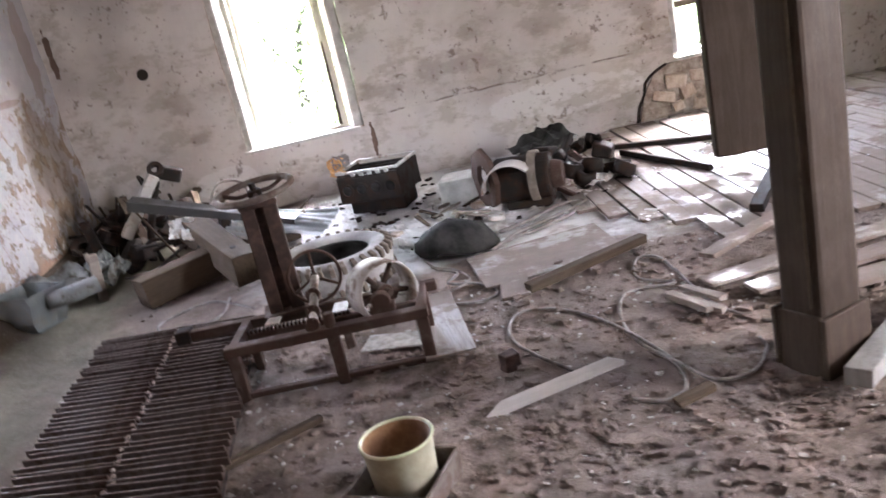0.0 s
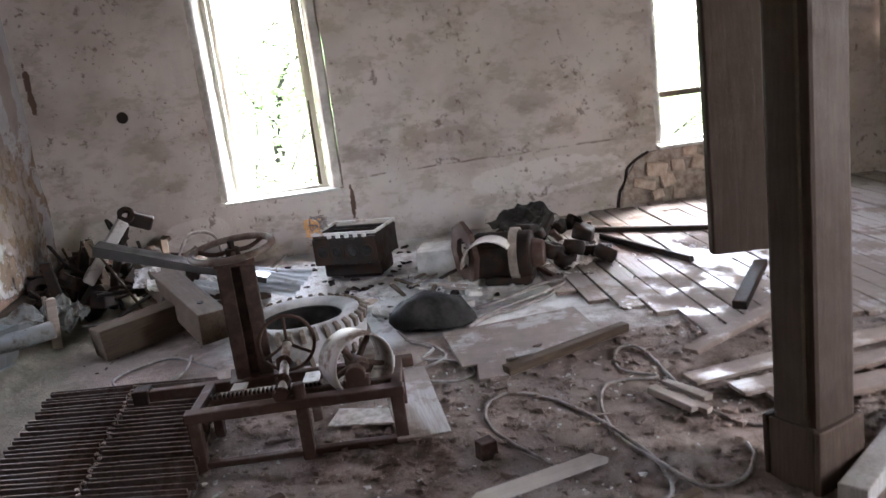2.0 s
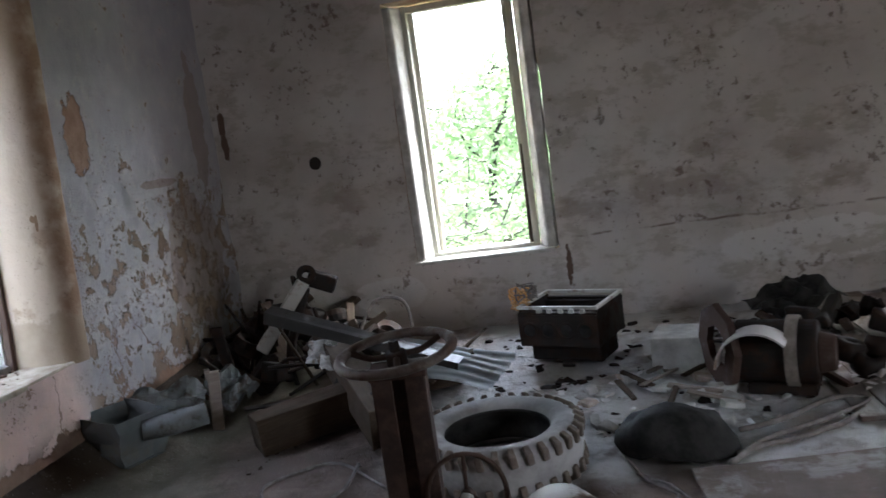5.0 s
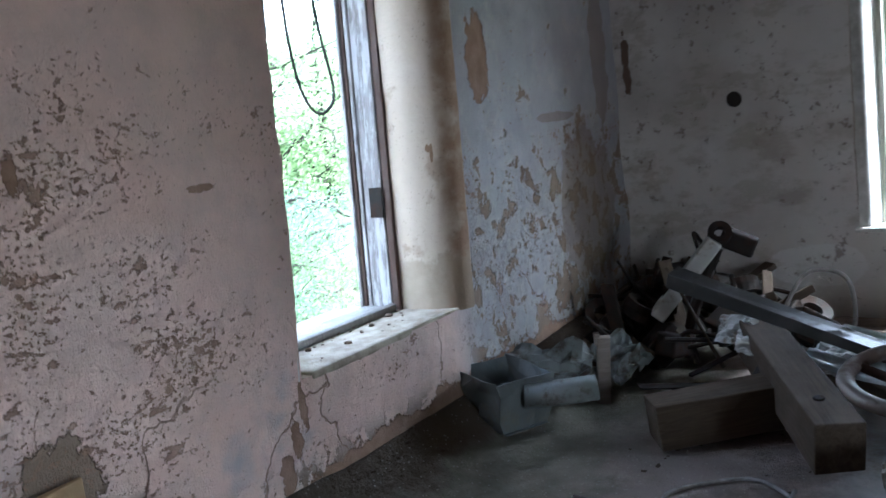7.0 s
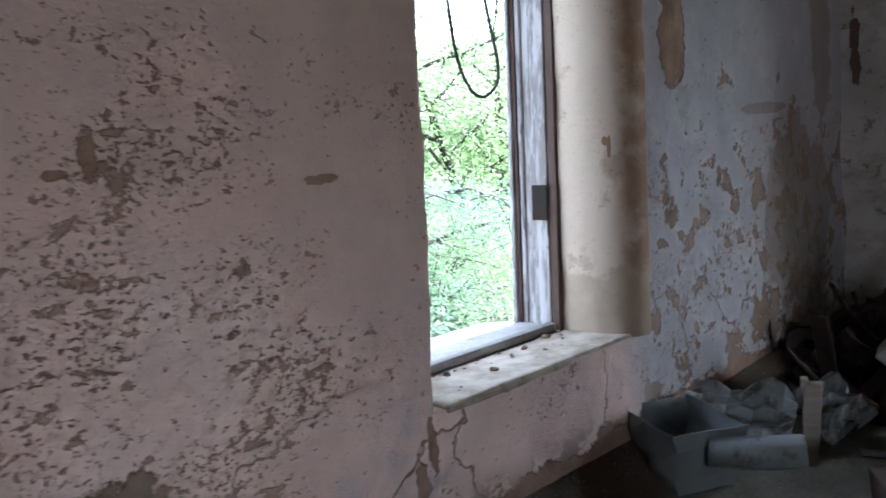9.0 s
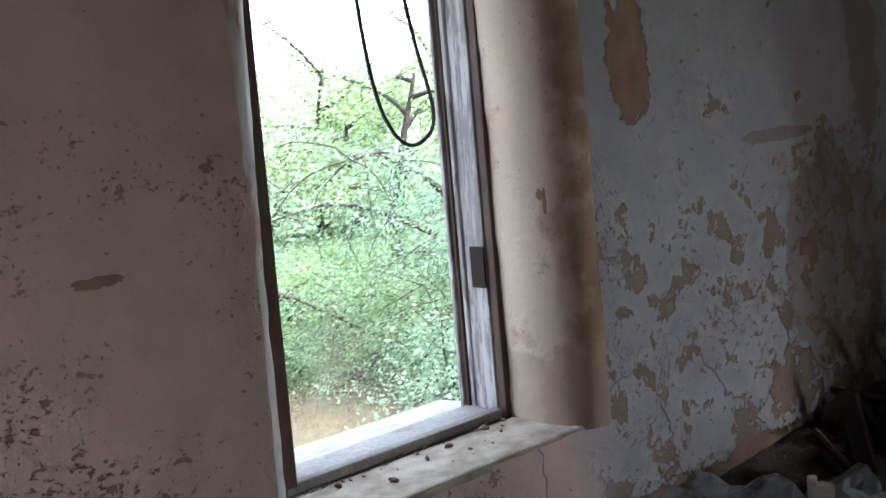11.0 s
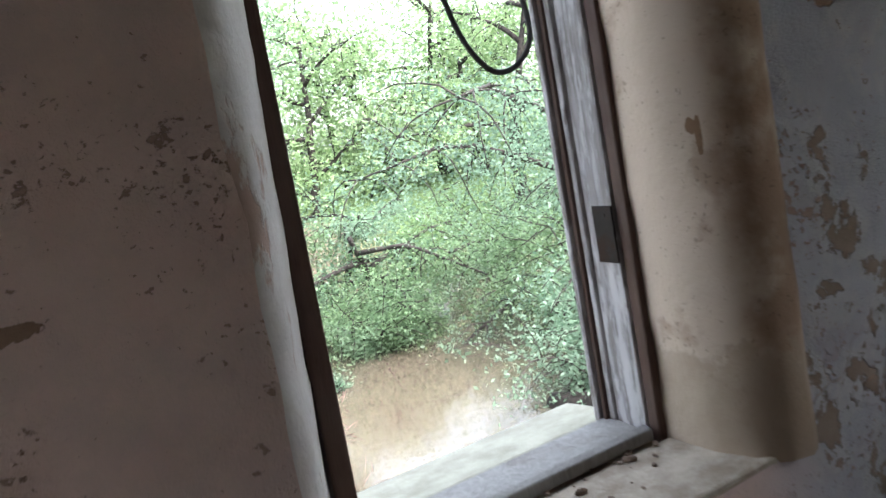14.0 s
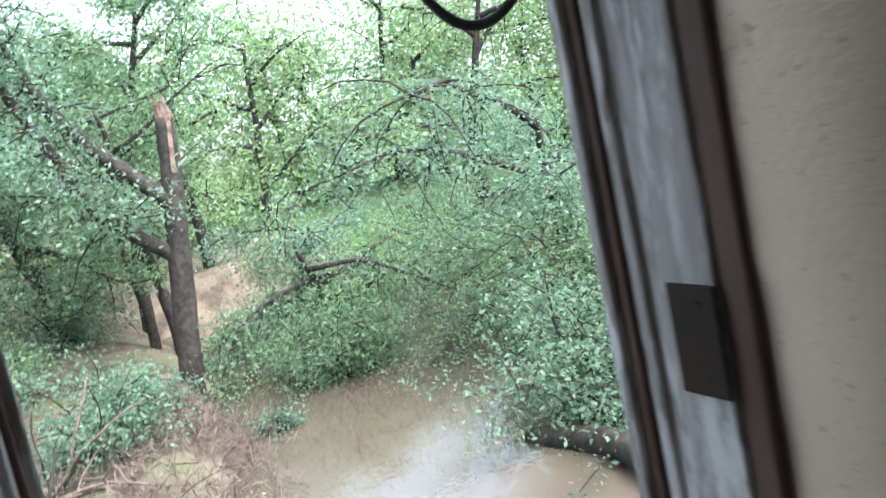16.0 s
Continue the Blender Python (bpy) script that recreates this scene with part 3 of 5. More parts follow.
for k in (-0.05, 0.05):
    cyl(bm, 0.005, 0.009, at(0.01, 0.0, k, 90), 8)
hinge = part("hinge", bm, DARK_IRON, win, "dark iron hinge plate")
hinge.matrix_basis = at(-0.062, 0.404, 0.585)
bm = bmesh.new()
box(bm, (0.3, 1.04, 0.04), at(0.17, 0, -0.006), 0.012, 0.004)
part("window_sill", bm, SILL, win, "dusty white plaster sill").matrix_basis = pose(0, 0, 0, 4.0)
bm = bmesh.new()
box(bm, (0.3, 0.96, 0.05), at(-0.37, 0, -0.03, 0, -8), 0.01, 0.004)
part("outer_sill", bm, OUTER, win, "pale outer sill").matrix_basis = pose(0, 0, 0, 4.0)

# splayed plaster on the south side of the opening
for edge_line, stuff, words in ((((-2.2, 3.98), (-2.188, 4.042), (-2.235, 4.084), (-2.468, 4.152), (-2.56, 4.156), (-2.56, 3.98)), CHALK, "rounded chalky white plaster edge of the window opening"),
                                (((-2.27, 5.275), (-2.165, 5.245), (-2.148, 5.21), (-2.165, 5.155), (-2.215, 5.1), (-2.31, 5.07), (-2.5, 5.06), (-2.5, 5.25)), REVEAL, "yellowed plaster reveal of the window")):
    bm = bmesh.new()
    low, top = [[bm.verts.new((x, y, z)) for x, y in edge_line] for z in (0.63, 2.6)]
    n = len(edge_line)
    for i in range(n):
        bm.faces.new((low[i], low[(i + 1) % n], top[(i + 1) % n], top[i]))
    bmesh.ops.subdivide_edges(bm, edges=[e for e in bm.edges if abs(e.verts[0].co.z - e.verts[1].co.z) > 1], cuts=40, use_grid_fill=True)
    for v in bm.verts:
        v.co.y += 0.005 * noise.noise(v.co * 5) + 0.004 * noise.noise(v.co * 17) + ((0.07 + 0.1 * min(-2.172 - v.co.x, 0.3)) if stuff is CHALK else 0.06) * (v.co.z - 0.64)
    tagged(part("trim", bm, stuff, None, "", True), words, "reveal", kind="structure")

# crumbs on the sill
bm = bmesh.new()
for _ in range(46):
    s = random.uniform(0.002, 0.008)
    bmesh.ops.create_icosphere(bm, subdivisions=1, radius=s, matrix=at(random.choice([random.uniform(-2.5, -2.22), random.gauss(-2.46, 0.015), random.gauss(-2.46, 0.015)]), random.uniform(4.2, 5.06), 0.65 + s * 0.4) @ Matrix.Diagonal((1.6, 0.9, 0.45, 1)))
for _ in range(7):
    s = random.uniform(0.006, 0.018)
    bmesh.ops.create_icosphere(bm, subdivisions=1, radius=s, matrix=at(random.uniform(-2.46, -2.3), random.uniform(4.25, 5.02), 0.648 + s * 0.4, random.uniform(0, 90), 0, random.uniform(0, 360)) @ Matrix.Diagonal((1.5, 0.8, 0.6, 1)))
tagged(part("plaster_crumbs", bm, CRUMB), "small brown plaster crumbs on the window sill", "rubble", kind="stuff")


def back_window(name, x0, x1, z0, z1, y, label, bars):
    w = thing(name, (x0 + x1) / 2, y, z0, label, "window", kind="structure")
    h, hw = z1 - z0, (x1 - x0) / 2
    for s in (-1, 1):
        frame_bar("jamb", (0.05, 0.12, h), at(s * (hw - 0.03), 0, h / 2), CREAM_WOOD, w)
        frame_bar("sash_stile", (0.035, 0.04, h - 0.08), at(s * (hw - 0.075), 0.05, h / 2), CREAM_WOOD, w)
    frame_bar("head", (hw * 2, 0.12, 0.05), at(0, 0, h - 0.03), CREAM_WOOD, w)
    frame_bar("bottom_rail", (hw * 2, 0.12, 0.035), at(0, 0, 0.02), CREAM_WOOD, w)
    for z, th in bars:
        frame_bar("crossbar", (hw * 2 - 0.1, 0.03, th), at(0, 0.04, z), POST_WOOD, w)
    bm = bmesh.new()
    box(bm, (1.12, 0.26, 0.03), at(0, -0.12, -0.004), 0.01, 0.004)
    part("window_sill", bm, PAINT, w, "worn white plaster sill")
    return w


w1 = back_window("window_2", -0.69, 0.2, 0.565, 2.58, 7.83, "narrow cream-painted wooden window frame without glass", [])
# the broken sash that leans in the right of the opening
bm = bmesh.new()
box(bm, (0.035, 0.04, 0.8), at(0, 0, 0.4), 0.004)
for k in range(5):
    box(bm, (0.07, 0.02, 0.025), at(0.04, 0, 0.16 + 0.13 * k), 0.003)
sash = part("broken_sash", bm, POST_WOOD, w1, "broken dark sash remnant")
sash.matrix_basis = at(0.37, -0.02, 0.03, 0, 1.5, 0)
back_window("window_3", 3.42, 4.44, 0.525, 2.58, 7.83, "tall wooden window frame with one dark crossbar", [(0.47, 0.06)])

# sloped plaster of the back windows' reveals
for x, s in ((-0.74, 1), (0.275, -1), (3.39, 1), (4.47, -1)):
    bm = bmesh.new()
    box(bm, (0.1, 0.2, 2.0), at(x, 7.72, 1.57, 0, 0, s * -16), 0.02, 0.004)
    tagged(part("trim", bm, PAINT), "splayed white plaster reveal", "reveal", kind="structure")

# ---- outside: ground, water, woods ----
WATER_Z = -1.6


def land(x, y):
    """The bank slopes under the flood water along a winding shore."""
    shore = float(np.interp(x, [-24, -14.6, -11.6, -8.9, -5], [6.2, 5.9, 6.0, 4.7, 3.6])) + 0.5 * noise.noise(Vector((x * 0.7, y * 0.7, 4)))
    s = max(shore - y, x + 4.9, -21.0 - x, y - 14.5)
    k = max(0.0, min(1.0, (s + 0.8) / 1.6))
    z = -2.15 + 1.1 * k * k * (3 - 2 * k)
    z += 0.1 * noise.noise(Vector((x * 0.5, y * 0.5, 1))) + 0.06 * noise.noise(Vector((x * 1.7, y * 1.7, 2)))
    if x < -13:
        z += 0.05 * (-13 - x) * k
    return z


def ground_material():
    m = Mat("muddy_bank", 0.95).world()
    col = m.mix(m.step(m.noise(1.2, 7, 0.7), 0.35, 0.65), (0.06, 0.043, 0.032), (0.19, 0.145, 0.105))
    grass = m.math("MULTIPLY", m.step(m.noise(0.6, 5), 0.52, 0.66), 0.6)
    grass = m.math("MAXIMUM", grass, m.step(m.axis(1), 9.5, 12))
    col = m.mix(grass, col, m.mix(m.noise(5, 5), (0.04, 0.07, 0.02), (0.1, 0.14, 0.05)))
    return m.done(col, m.noise(9, 8, 0.75), 1.0, 0.06)


xs = np.concatenate([[-600, -200, -80, -45], np.linspace(-30, -2.9, 110), [0, 3, 8, 15, 40, 200, 600]])
ys = np.concatenate([[-600, -200, -60, -25], np.linspace(-12, 22, 110), [30, 60, 200, 600]])
tagged(new("ground", grid_mesh("ground", xs, ys, lambda x, y: land(x, y) if -30 <= x <= -2.9 and -12 <= y <= 22 else -1.25, ground_material())),
       "muddy bank with leaf litter and grass", "ground", kind="structure")
m = Mat("muddy_water", 0.03).world()
m.b.inputs["Specular IOR Level"].default_value = 0.8
bm = bmesh.new()
bmesh.ops.create_grid(bm, x_segments=2, y_segments=2, size=11, matrix=at(-14, 9, WATER_Z))
tagged(part("water", bm, m.done(m.mix(m.noise(0.7, 4), (0.066, 0.05, 0.036), (0.088, 0.068, 0.05)), m.noise(5.5, 3), 0.22, 0.012)),
       "still muddy brown pond water", "water", kind="structure")


def leaf_material(name, a, b, c):
    m = Mat(name, 0.5)
    m.b.inputs["Specular IOR Level"].default_value = 0.35
    r = m.island()
    col = m.mix(r, a, b)
    col = m.mix(m.step(m.noise(0.9, 3), 0.45, 0.65), col, c)
    t = m.t.nodes.new("ShaderNodeBsdfTranslucent")
    mixer = m.t.nodes.new("ShaderNodeMixShader")
    mixer.inputs[0].default_value = 0.5
    m.t.links.new(col, t.inputs[0])
    out = m.t.nodes["Material Output"]
    m.t.links.new(m.b.outputs[0], mixer.inputs[1])
    m.t.links.new(t.outputs[0], mixer.inputs[2])
    m.t.links.new(mixer.outputs[0], out.inputs[0])
    return m.done(col)


LEAF = leaf_material("willow_leaves", (0.08, 0.14, 0.06), (0.19, 0.27, 0.14), (0.14, 0.21, 0.12))
LEAF_BLUE = leaf_material("grey_green_leaves", (0.075, 0.135, 0.08), (0.19, 0.265, 0.18), (0.14, 0.205, 0.14))
# paler than the near leaves: haze and glare are put into the colour
LEAF_FAR = leaf_material("hazed_far_leaves", (0.13, 0.21, 0.08), (0.26, 0.34, 0.17), (0.2, 0.28, 0.14))
BARK = plain("dark_wet_bark", (0.01, 0.008, 0.007), (0.042, 0.034, 0.029), 0.95, 9, 0.8)
SPLIT = plain("splintered_heartwood", (0.05, 0.028, 0.02), (0.17, 0.115, 0.09), 0.9, 9, 0.8)
TWIG = plain("bare_brown_twig", (0.05, 0.036, 0.028), (0.16, 0.12, 0.1), 0.95, 12, 0.5)
RNG = np.random.default_rng(5)


def leaves(name, centres, spread, count, size, material, droop=0.3, slim=0.24):
    """Many small pointed leaves gathered round twig points."""
    c = np.asarray(centres, float)
    p = c[RNG.integers(0, len(c), count)] + RNG.normal(0, 1, (count, 3)) * spread * np.array([1, 1, 0.75])
    d = RNG.normal(0, 1, (count, 3)) * np.array([1, 1, 0.55]) - np.array([0, 0, droop])
    d /= np.linalg.norm(d, axis=1)[:, None]
    s = np.cross(d, RNG.normal(0, 1, (count, 3)))
    s /= np.linalg.norm(s, axis=1)[:, None]
    L = size * RNG.uniform(0.6, 1.35, (count, 1))
    W = L * slim
    v = np.stack([p, p + d * L * 0.45 + s * W, p + d * L, p + d * L * 0.45 - s * W], 1).reshape(-1, 3)
    me = bpy.data.meshes.new(name)
    me.vertices.add(len(v))
    me.vertices.foreach_set("co", v.ravel())
    me.loops.add(count * 4)
    me.loops.foreach_set("vertex_index", np.arange(count * 4))
    me.polygons.add(count)
    me.polygons.foreach_set("loop_start", np.arange(count) * 4)
    me.update(calc_edges=True)
    me.materials.append(material)
    return me


def limb(start, way, length, wander, steps=7, sag=0.0):
    p, d = Vector(start), Vector(way).normalized()
    out = [p.copy()]
    for i in range(steps):
        d = (d + Vector([random.uniform(-wander, wander) for _ in range(3)]) - Vector((0, 0, sag))).normalized()
        p = p + d * (length / steps)
        out.append(p.copy())
    return out


def tree(base, height, radius, lean, limbs, reach, count, size, material, label, crown_from=0.4, sag=0.05, spread=0.2):
    """A tapered trunk with limbs and twigs, and leaves gathered along the twigs."""
    t = thing("tree", *base, label, "tree")
    trunk = limb((0, 0, -0.3), lean, height, 0.12, 9)
    bm = bmesh.new()
    tube(bm, spline(trunk, 3), radius, 10, 0.25)
    twigs = []
    for k in range(limbs):
        at_ = crown_from + (1 - crown_from) * (k + 0.5) / limbs
        s = trunk[0].lerp(trunk[-1], 0)
        i = min(int(at_ * 9), 8)
        s = trunk[i].lerp(trunk[i + 1], at_ * 9 - i)
        a = k * 2.4 + random.uniform(-0.5, 0.5)
        L = reach * random.uniform(0.65, 1.15)
        arm = limb(s, (math.cos(a), math.sin(a), random.uniform(0.15, 0.8)), L, 0.22, 6, sag)
        tube(bm, arm, radius * 0.38, 7, 0.25)
        for q in range(2, 7):
            for _ in range(3):
                tw = limb(arm[q], (random.gauss(0, 1), random.gauss(0, 1), random.gauss(0.1, 0.6)), L * random.uniform(0.2, 0.42), 0.25, 4, sag * 2)
                tube(bm, tw, radius * 0.1, 4, 0.4)
                twigs += tw[1:]
    part("trunk", bm, BARK, t, "bare bark trunk and limbs", True)
    cr = new("crown", leaves("crown", twigs, spread, count, size, material))
    cr.parent = t
    tagged(cr, "loose crown of small green leaves", kind="stuff")
    return t


def shrub(base, height, width, count, size, material, label, stems=9):
    """Stems that rise from one foot and arch over under their leaves."""
    t = thing("shrub", *base, label, "shrub")
    bm = bmesh.new()
    twigs = []
    for k in range(stems):
        a = k * 2.4 + random.uniform(-0.4, 0.4)
        st = limb((0, 0, -0.1), (math.cos(a) * 0.55, math.sin(a) * 0.55, 1), height * random.uniform(0.7, 1.2), 0.2, 7, 0.1)
        tube(bm, st, 0.03, 6, 0.3)
        for q in range(2, 8):
            for _ in range(3):
                tw = limb(st[q], (random.gauss(0, 1), random.gauss(0, 1), random.gauss(0.1, 0.5)), width * random.uniform(0.2, 0.5), 0.25, 4, 0.12)
                tube(bm, tw, 0.008, 4, 0.5)
                twigs += tw[1:]
    part("stem", bm, BARK, t, "thin dark stems", True)
    cr = new("foliage", leaves("foliage", twigs, 0.11, count, size, material))
    cr.parent = t
    tagged(cr, "many small leaves", kind="stuff")
    return t


random.seed(11)
# the snapped trunk with its limbs, the clump behind it and the trees along the far bank

def snapped_tree():
    """A broken trunk with a jagged top and two heavy limbs that rise on one side."""
    t = thing("tree", -14.6, 5.91, -1.6, "dead snapped tree trunk with two heavy leaning limbs", "tree")
    bm = bmesh.new()
    tube(bm, spline([(0, -0.05, -0.3), (0, 0.0, 0.1), (0.03, 0.42, 2.1), (-0.02, 0.72, 3.4), (0, 0.86, 4.2)], 6), 0.2, 12, 0.7)
    for v in bm.verts:
        v.co += Vector((noise.noise(v.co * 4), noise.noise(v.co * 4 + Vector((9, 0, 0))), 0)) * 0.03
    part("trunk", bm, BARK, t, "dark wet bark", True)
    bm = bmesh.new()
    for k in range(9):
        a = k * 0.7
        h = random.uniform(0.12, 0.42)
        cyl(bm, 0.06, h, at(0.08 * math.cos(a), 0.86 + 0.08 * math.sin(a), 4.15 + h / 2, 0, random.uniform(-6, 6)), 5, 0.008)
    box(bm, (0.03, 0.07, 0.8), at(0.13, 0.8, 3.75, -12), 0.01, 0.012)
    part("split_wood", bm, SPLIT, t, "pale red-brown splintered heartwood")
    twigs = []
    for line, rad in (([(0, 0.41, 2.15), (0.1, -0.24, 2.81), (0.1, -0.53, 3.23), (0, -0.71, 3.87), (0, -1.33, 5.75), (0, -1.7, 7.0)], 0.12),
                      ([(0, 0.57, 2.94), (-0.1, -0.35, 4.2), (-0.1, -0.82, 5.25), (0, -1.1, 6.6)], 0.13)):
        bm = bmesh.new()
        pts = spline(line, 6)
        tube(bm, pts, rad, 9, 0.5)
        for p in pts[6:]:
            for _ in range(2):
                tw = limb(p, (random.gauss(0.4, 1), random.gauss(-0.3, 1), random.gauss(0, 0.4)), random.uniform(0.5, 1.3), 0.25, 4, 0.06)
                tube(bm, tw, 0.02, 4, 0.4)
                twigs += tw[1:]
        part("limb", bm, BARK, t, "thick dark limb", True)
    cr = new("crown", leaves("crown", twigs, 0.22, 7000, 0.085, LEAF_BLUE))
    cr.parent = t
    tagged(cr, "loose sprays of small pale green leaves", kind="stuff")


snapped_tree()
tree((-13.4, 1.7, -1.3), 6.4, 0.13, (0.05, 0.05, 1), 9, 2.4, 22000, 0.078, LEAF_BLUE, "tall leafy tree close to the window", 0.3)
for x, y, lx, ly, h in ((-17.7, 5.85, 0.0, -0.08, 4.8), (-17.5, 6.2, 0.05, 0.05, 5.2), (-17.9, 6.6, 0.0, -0.14, 6.0)):
    tree((x, y, -1.7), h, 0.12, (lx, ly, 1), 5, 2.0, 3000, 0.085, LEAF, "thin dark trunk of the tree clump by the pond", 0.55)
tree((-19.2, 4.9, -1.2), 8.2, 0.2, (0.0, -0.12, 1), 10, 2.9, 21000, 0.1, LEAF, "tall leafy tree behind the snapped trunk", 0.3)
tree((-16.4, 2.9, -1.2), 7.2, 0.17, (-0.05, -0.18, 1), 10, 3.0, 30000, 0.085, LEAF_BLUE, "leafy tree on the near bank", 0.2)
tree((-20.5, 6.1, -1.4), 7.6, 0.16, (0.0, 0.03, 1), 10, 2.4, 14000, 0.1, LEAF, "tall leafy tree behind the clump", 0.45)
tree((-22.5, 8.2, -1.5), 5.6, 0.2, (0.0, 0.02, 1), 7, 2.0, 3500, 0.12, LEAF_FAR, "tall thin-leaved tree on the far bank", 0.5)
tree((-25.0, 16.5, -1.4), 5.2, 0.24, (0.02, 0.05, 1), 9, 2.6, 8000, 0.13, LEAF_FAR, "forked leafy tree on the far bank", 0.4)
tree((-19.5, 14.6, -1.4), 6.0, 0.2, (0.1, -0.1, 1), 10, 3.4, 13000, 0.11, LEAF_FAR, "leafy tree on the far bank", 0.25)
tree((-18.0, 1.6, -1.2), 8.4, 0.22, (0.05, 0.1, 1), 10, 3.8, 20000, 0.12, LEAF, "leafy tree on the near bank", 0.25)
tree((-11.8, 11.4, -1.6), 3.6, 0.14, (0.25, -0.4, 1), 11, 3.0, 24000, 0.066, LEAF_BLUE, "willow drooping over the pond", 0.15, 0.16)
tree((-14.6, 8.7, -1.7), 2.4, 0.13, (0.3, -0.3, 1), 10, 2.6, 22000, 0.07, LEAF, "willow drooping over the pond", 0.1, 0.18)
tree((-15.6, 7.9, -1.8), 2.7, 0.1, (0.2, -0.1, 1), 8, 2.0, 8000, 0.075, LEAF_BLUE, "small willow standing in the flood", 0.2, 0.12)
for x, y, h, w, n, mt in ((-8.2, 8.7, 1.5, 1.9, 8000, LEAF_BLUE), (-11.6, 4.55, 0.9, 1.8, 6500, LEAF_BLUE), (-14.2, 2.4, 2.2, 2.6, 10000, LEAF_BLUE), (-9.3, 9.9, 1.8, 2.2, 8000, LEAF), (-11.6, 6.35, 0.3, 0.4, 700, LEAF_BLUE), (-9.4, 4.9, 0.4, 0.9, 1300, LEAF_BLUE),
                          (-12.9, 7.7, 1.1, 1.8, 8000, LEAF), (-18.5, 4.4, 2.2, 2.6, 9000, LEAF_BLUE), (-10.6, 10.5, 2.0, 2.6, 10000, LEAF), (-15.6, 2.9, 2.4, 2.8, 9000, LEAF), (-15.6, 11.6, 2.0, 2.6, 8000, LEAF)):
    shrub((x, y, max(land(x, y), WATER_Z) - 0.02), h, w, int(n * 1.6), 0.06, mt, "bushy shrub overhanging the muddy bank")
random.seed(12)
far = []
for k in range(38):
    a = radians(128 + 122 * k / 37)
    R = random.uniform(26, 34)
    far.append((R * math.cos(a), 5 + R * math.sin(a)))
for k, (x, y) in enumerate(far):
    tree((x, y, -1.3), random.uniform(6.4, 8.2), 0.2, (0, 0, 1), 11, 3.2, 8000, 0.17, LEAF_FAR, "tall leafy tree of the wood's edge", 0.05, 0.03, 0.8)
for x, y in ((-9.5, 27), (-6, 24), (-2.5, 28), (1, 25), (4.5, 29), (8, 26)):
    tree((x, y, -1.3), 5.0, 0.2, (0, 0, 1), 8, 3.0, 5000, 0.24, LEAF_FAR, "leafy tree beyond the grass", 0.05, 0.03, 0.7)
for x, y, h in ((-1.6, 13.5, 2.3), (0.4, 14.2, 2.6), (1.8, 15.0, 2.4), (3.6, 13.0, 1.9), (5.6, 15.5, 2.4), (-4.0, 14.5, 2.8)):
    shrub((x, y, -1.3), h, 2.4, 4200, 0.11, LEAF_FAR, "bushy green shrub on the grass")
# fallen log in the water
bm = bmesh.new()
tube(bm, spline([(-8.2, 7.9, -1.62), (-7.3, 8.1, -1.52), (-6.4, 8.0, -1.45), (-5.4, 8.2, -1.35)], 5), 0.13, 10, 1.1)
tagged(part("fallen_log", bm, BARK, smooth=True), "dark wet log lying in the pond", "log")
# brushwood and bare roots on the bank
for k in range(46):
    bm = bmesh.new()
    x, y = random.gauss(-10.6, 0.7), random.gauss(4.0, 0.35)
    way = (random.gauss(0, 0.6), random.gauss(0.2, 1), random.uniform(0.0, 0.35))
    tube(bm, spline(limb((x, y, land(x, y) + 0.02), way, random.uniform(0.5, 1.6), 0.25, 5, 0.06), 3), random.choice([0.01, 0.014, 0.025]), 6, 0.35)
    tagged(part("fallen_branch", bm, random.choice([BARK, TWIG, TWIG]), None, "", True), "bare branch in the brushwood on the bank", "branch", "branches on the bank")
blades = []
for k in range(700):
    x = random.uniform(-13, -8)
    blades.append((x, float(np.interp(x, [-13, -11.6, -8.9], [5.6, 5.9, 4.7])) + random.gauss(-0.3, 0.4)))
tagged(new("dead_grass", leaves("dead_grass", [(x, y, max(land(x, y), WATER_Z) + 0.04) for x, y in blades], 0.05, 5000, 0.2, TWIG, -0.8, 0.03)), "dry grass and weeds along the shore", "grass", kind="stuff")
# black cable that hangs before the window
bm = bmesh.new()
tube(bm, spline([(-2.81, 4.9, 2.7), (-2.83, 4.885, 2.2), (-2.83, 4.91, 1.85), (-2.82, 4.98, 1.685), (-2.81, 5.07, 1.675), (-2.8, 5.13, 1.78), (-2.81, 5.09, 2.1), (-2.81, 5.03, 2.7)], 8), 0.008, 8)
tagged(part("hanging_cable", bm, BLACK, smooth=True), "black cable hanging in a loop outside the window", "cable")

# ---- things: the workshop ----
random.seed(21)

# timber post with a wider foot
post = thing("timber_post", 2.125, 2.62, floor_z(2.09, 2.62) - 0.02, "dark square timber post with a wider boxed foot", "post", 24)
bm = bmesh.new()
box(bm, (0.21, 0.19, 2.99), at(0, 0, 1.49), 0.02, 0.004)
part("shaft", bm, POST_WOOD, post)
for s, (w, d, x, y) in enumerate(((0.255, 0.022, 0, -0.107), (0.255, 0.022, 0, 0.107), (0.022, 0.188, -0.117, 0), (0.022, 0.188, 0.117, 0))):
    bm = bmesh.new()
    box(bm, (w, d, 0.27), at(x, y, 0.13), 0.008, 0.004)
    part("foot_board", bm, POST_WOOD, post)
bm = bmesh.new()
tube(bm, [(-0.12, -0.06, z) for z in np.linspace(0.3, 2.95, 12)], 0.006, 6)
part("conduit", bm, BEAM_WOOD, post, "thin brown conduit")

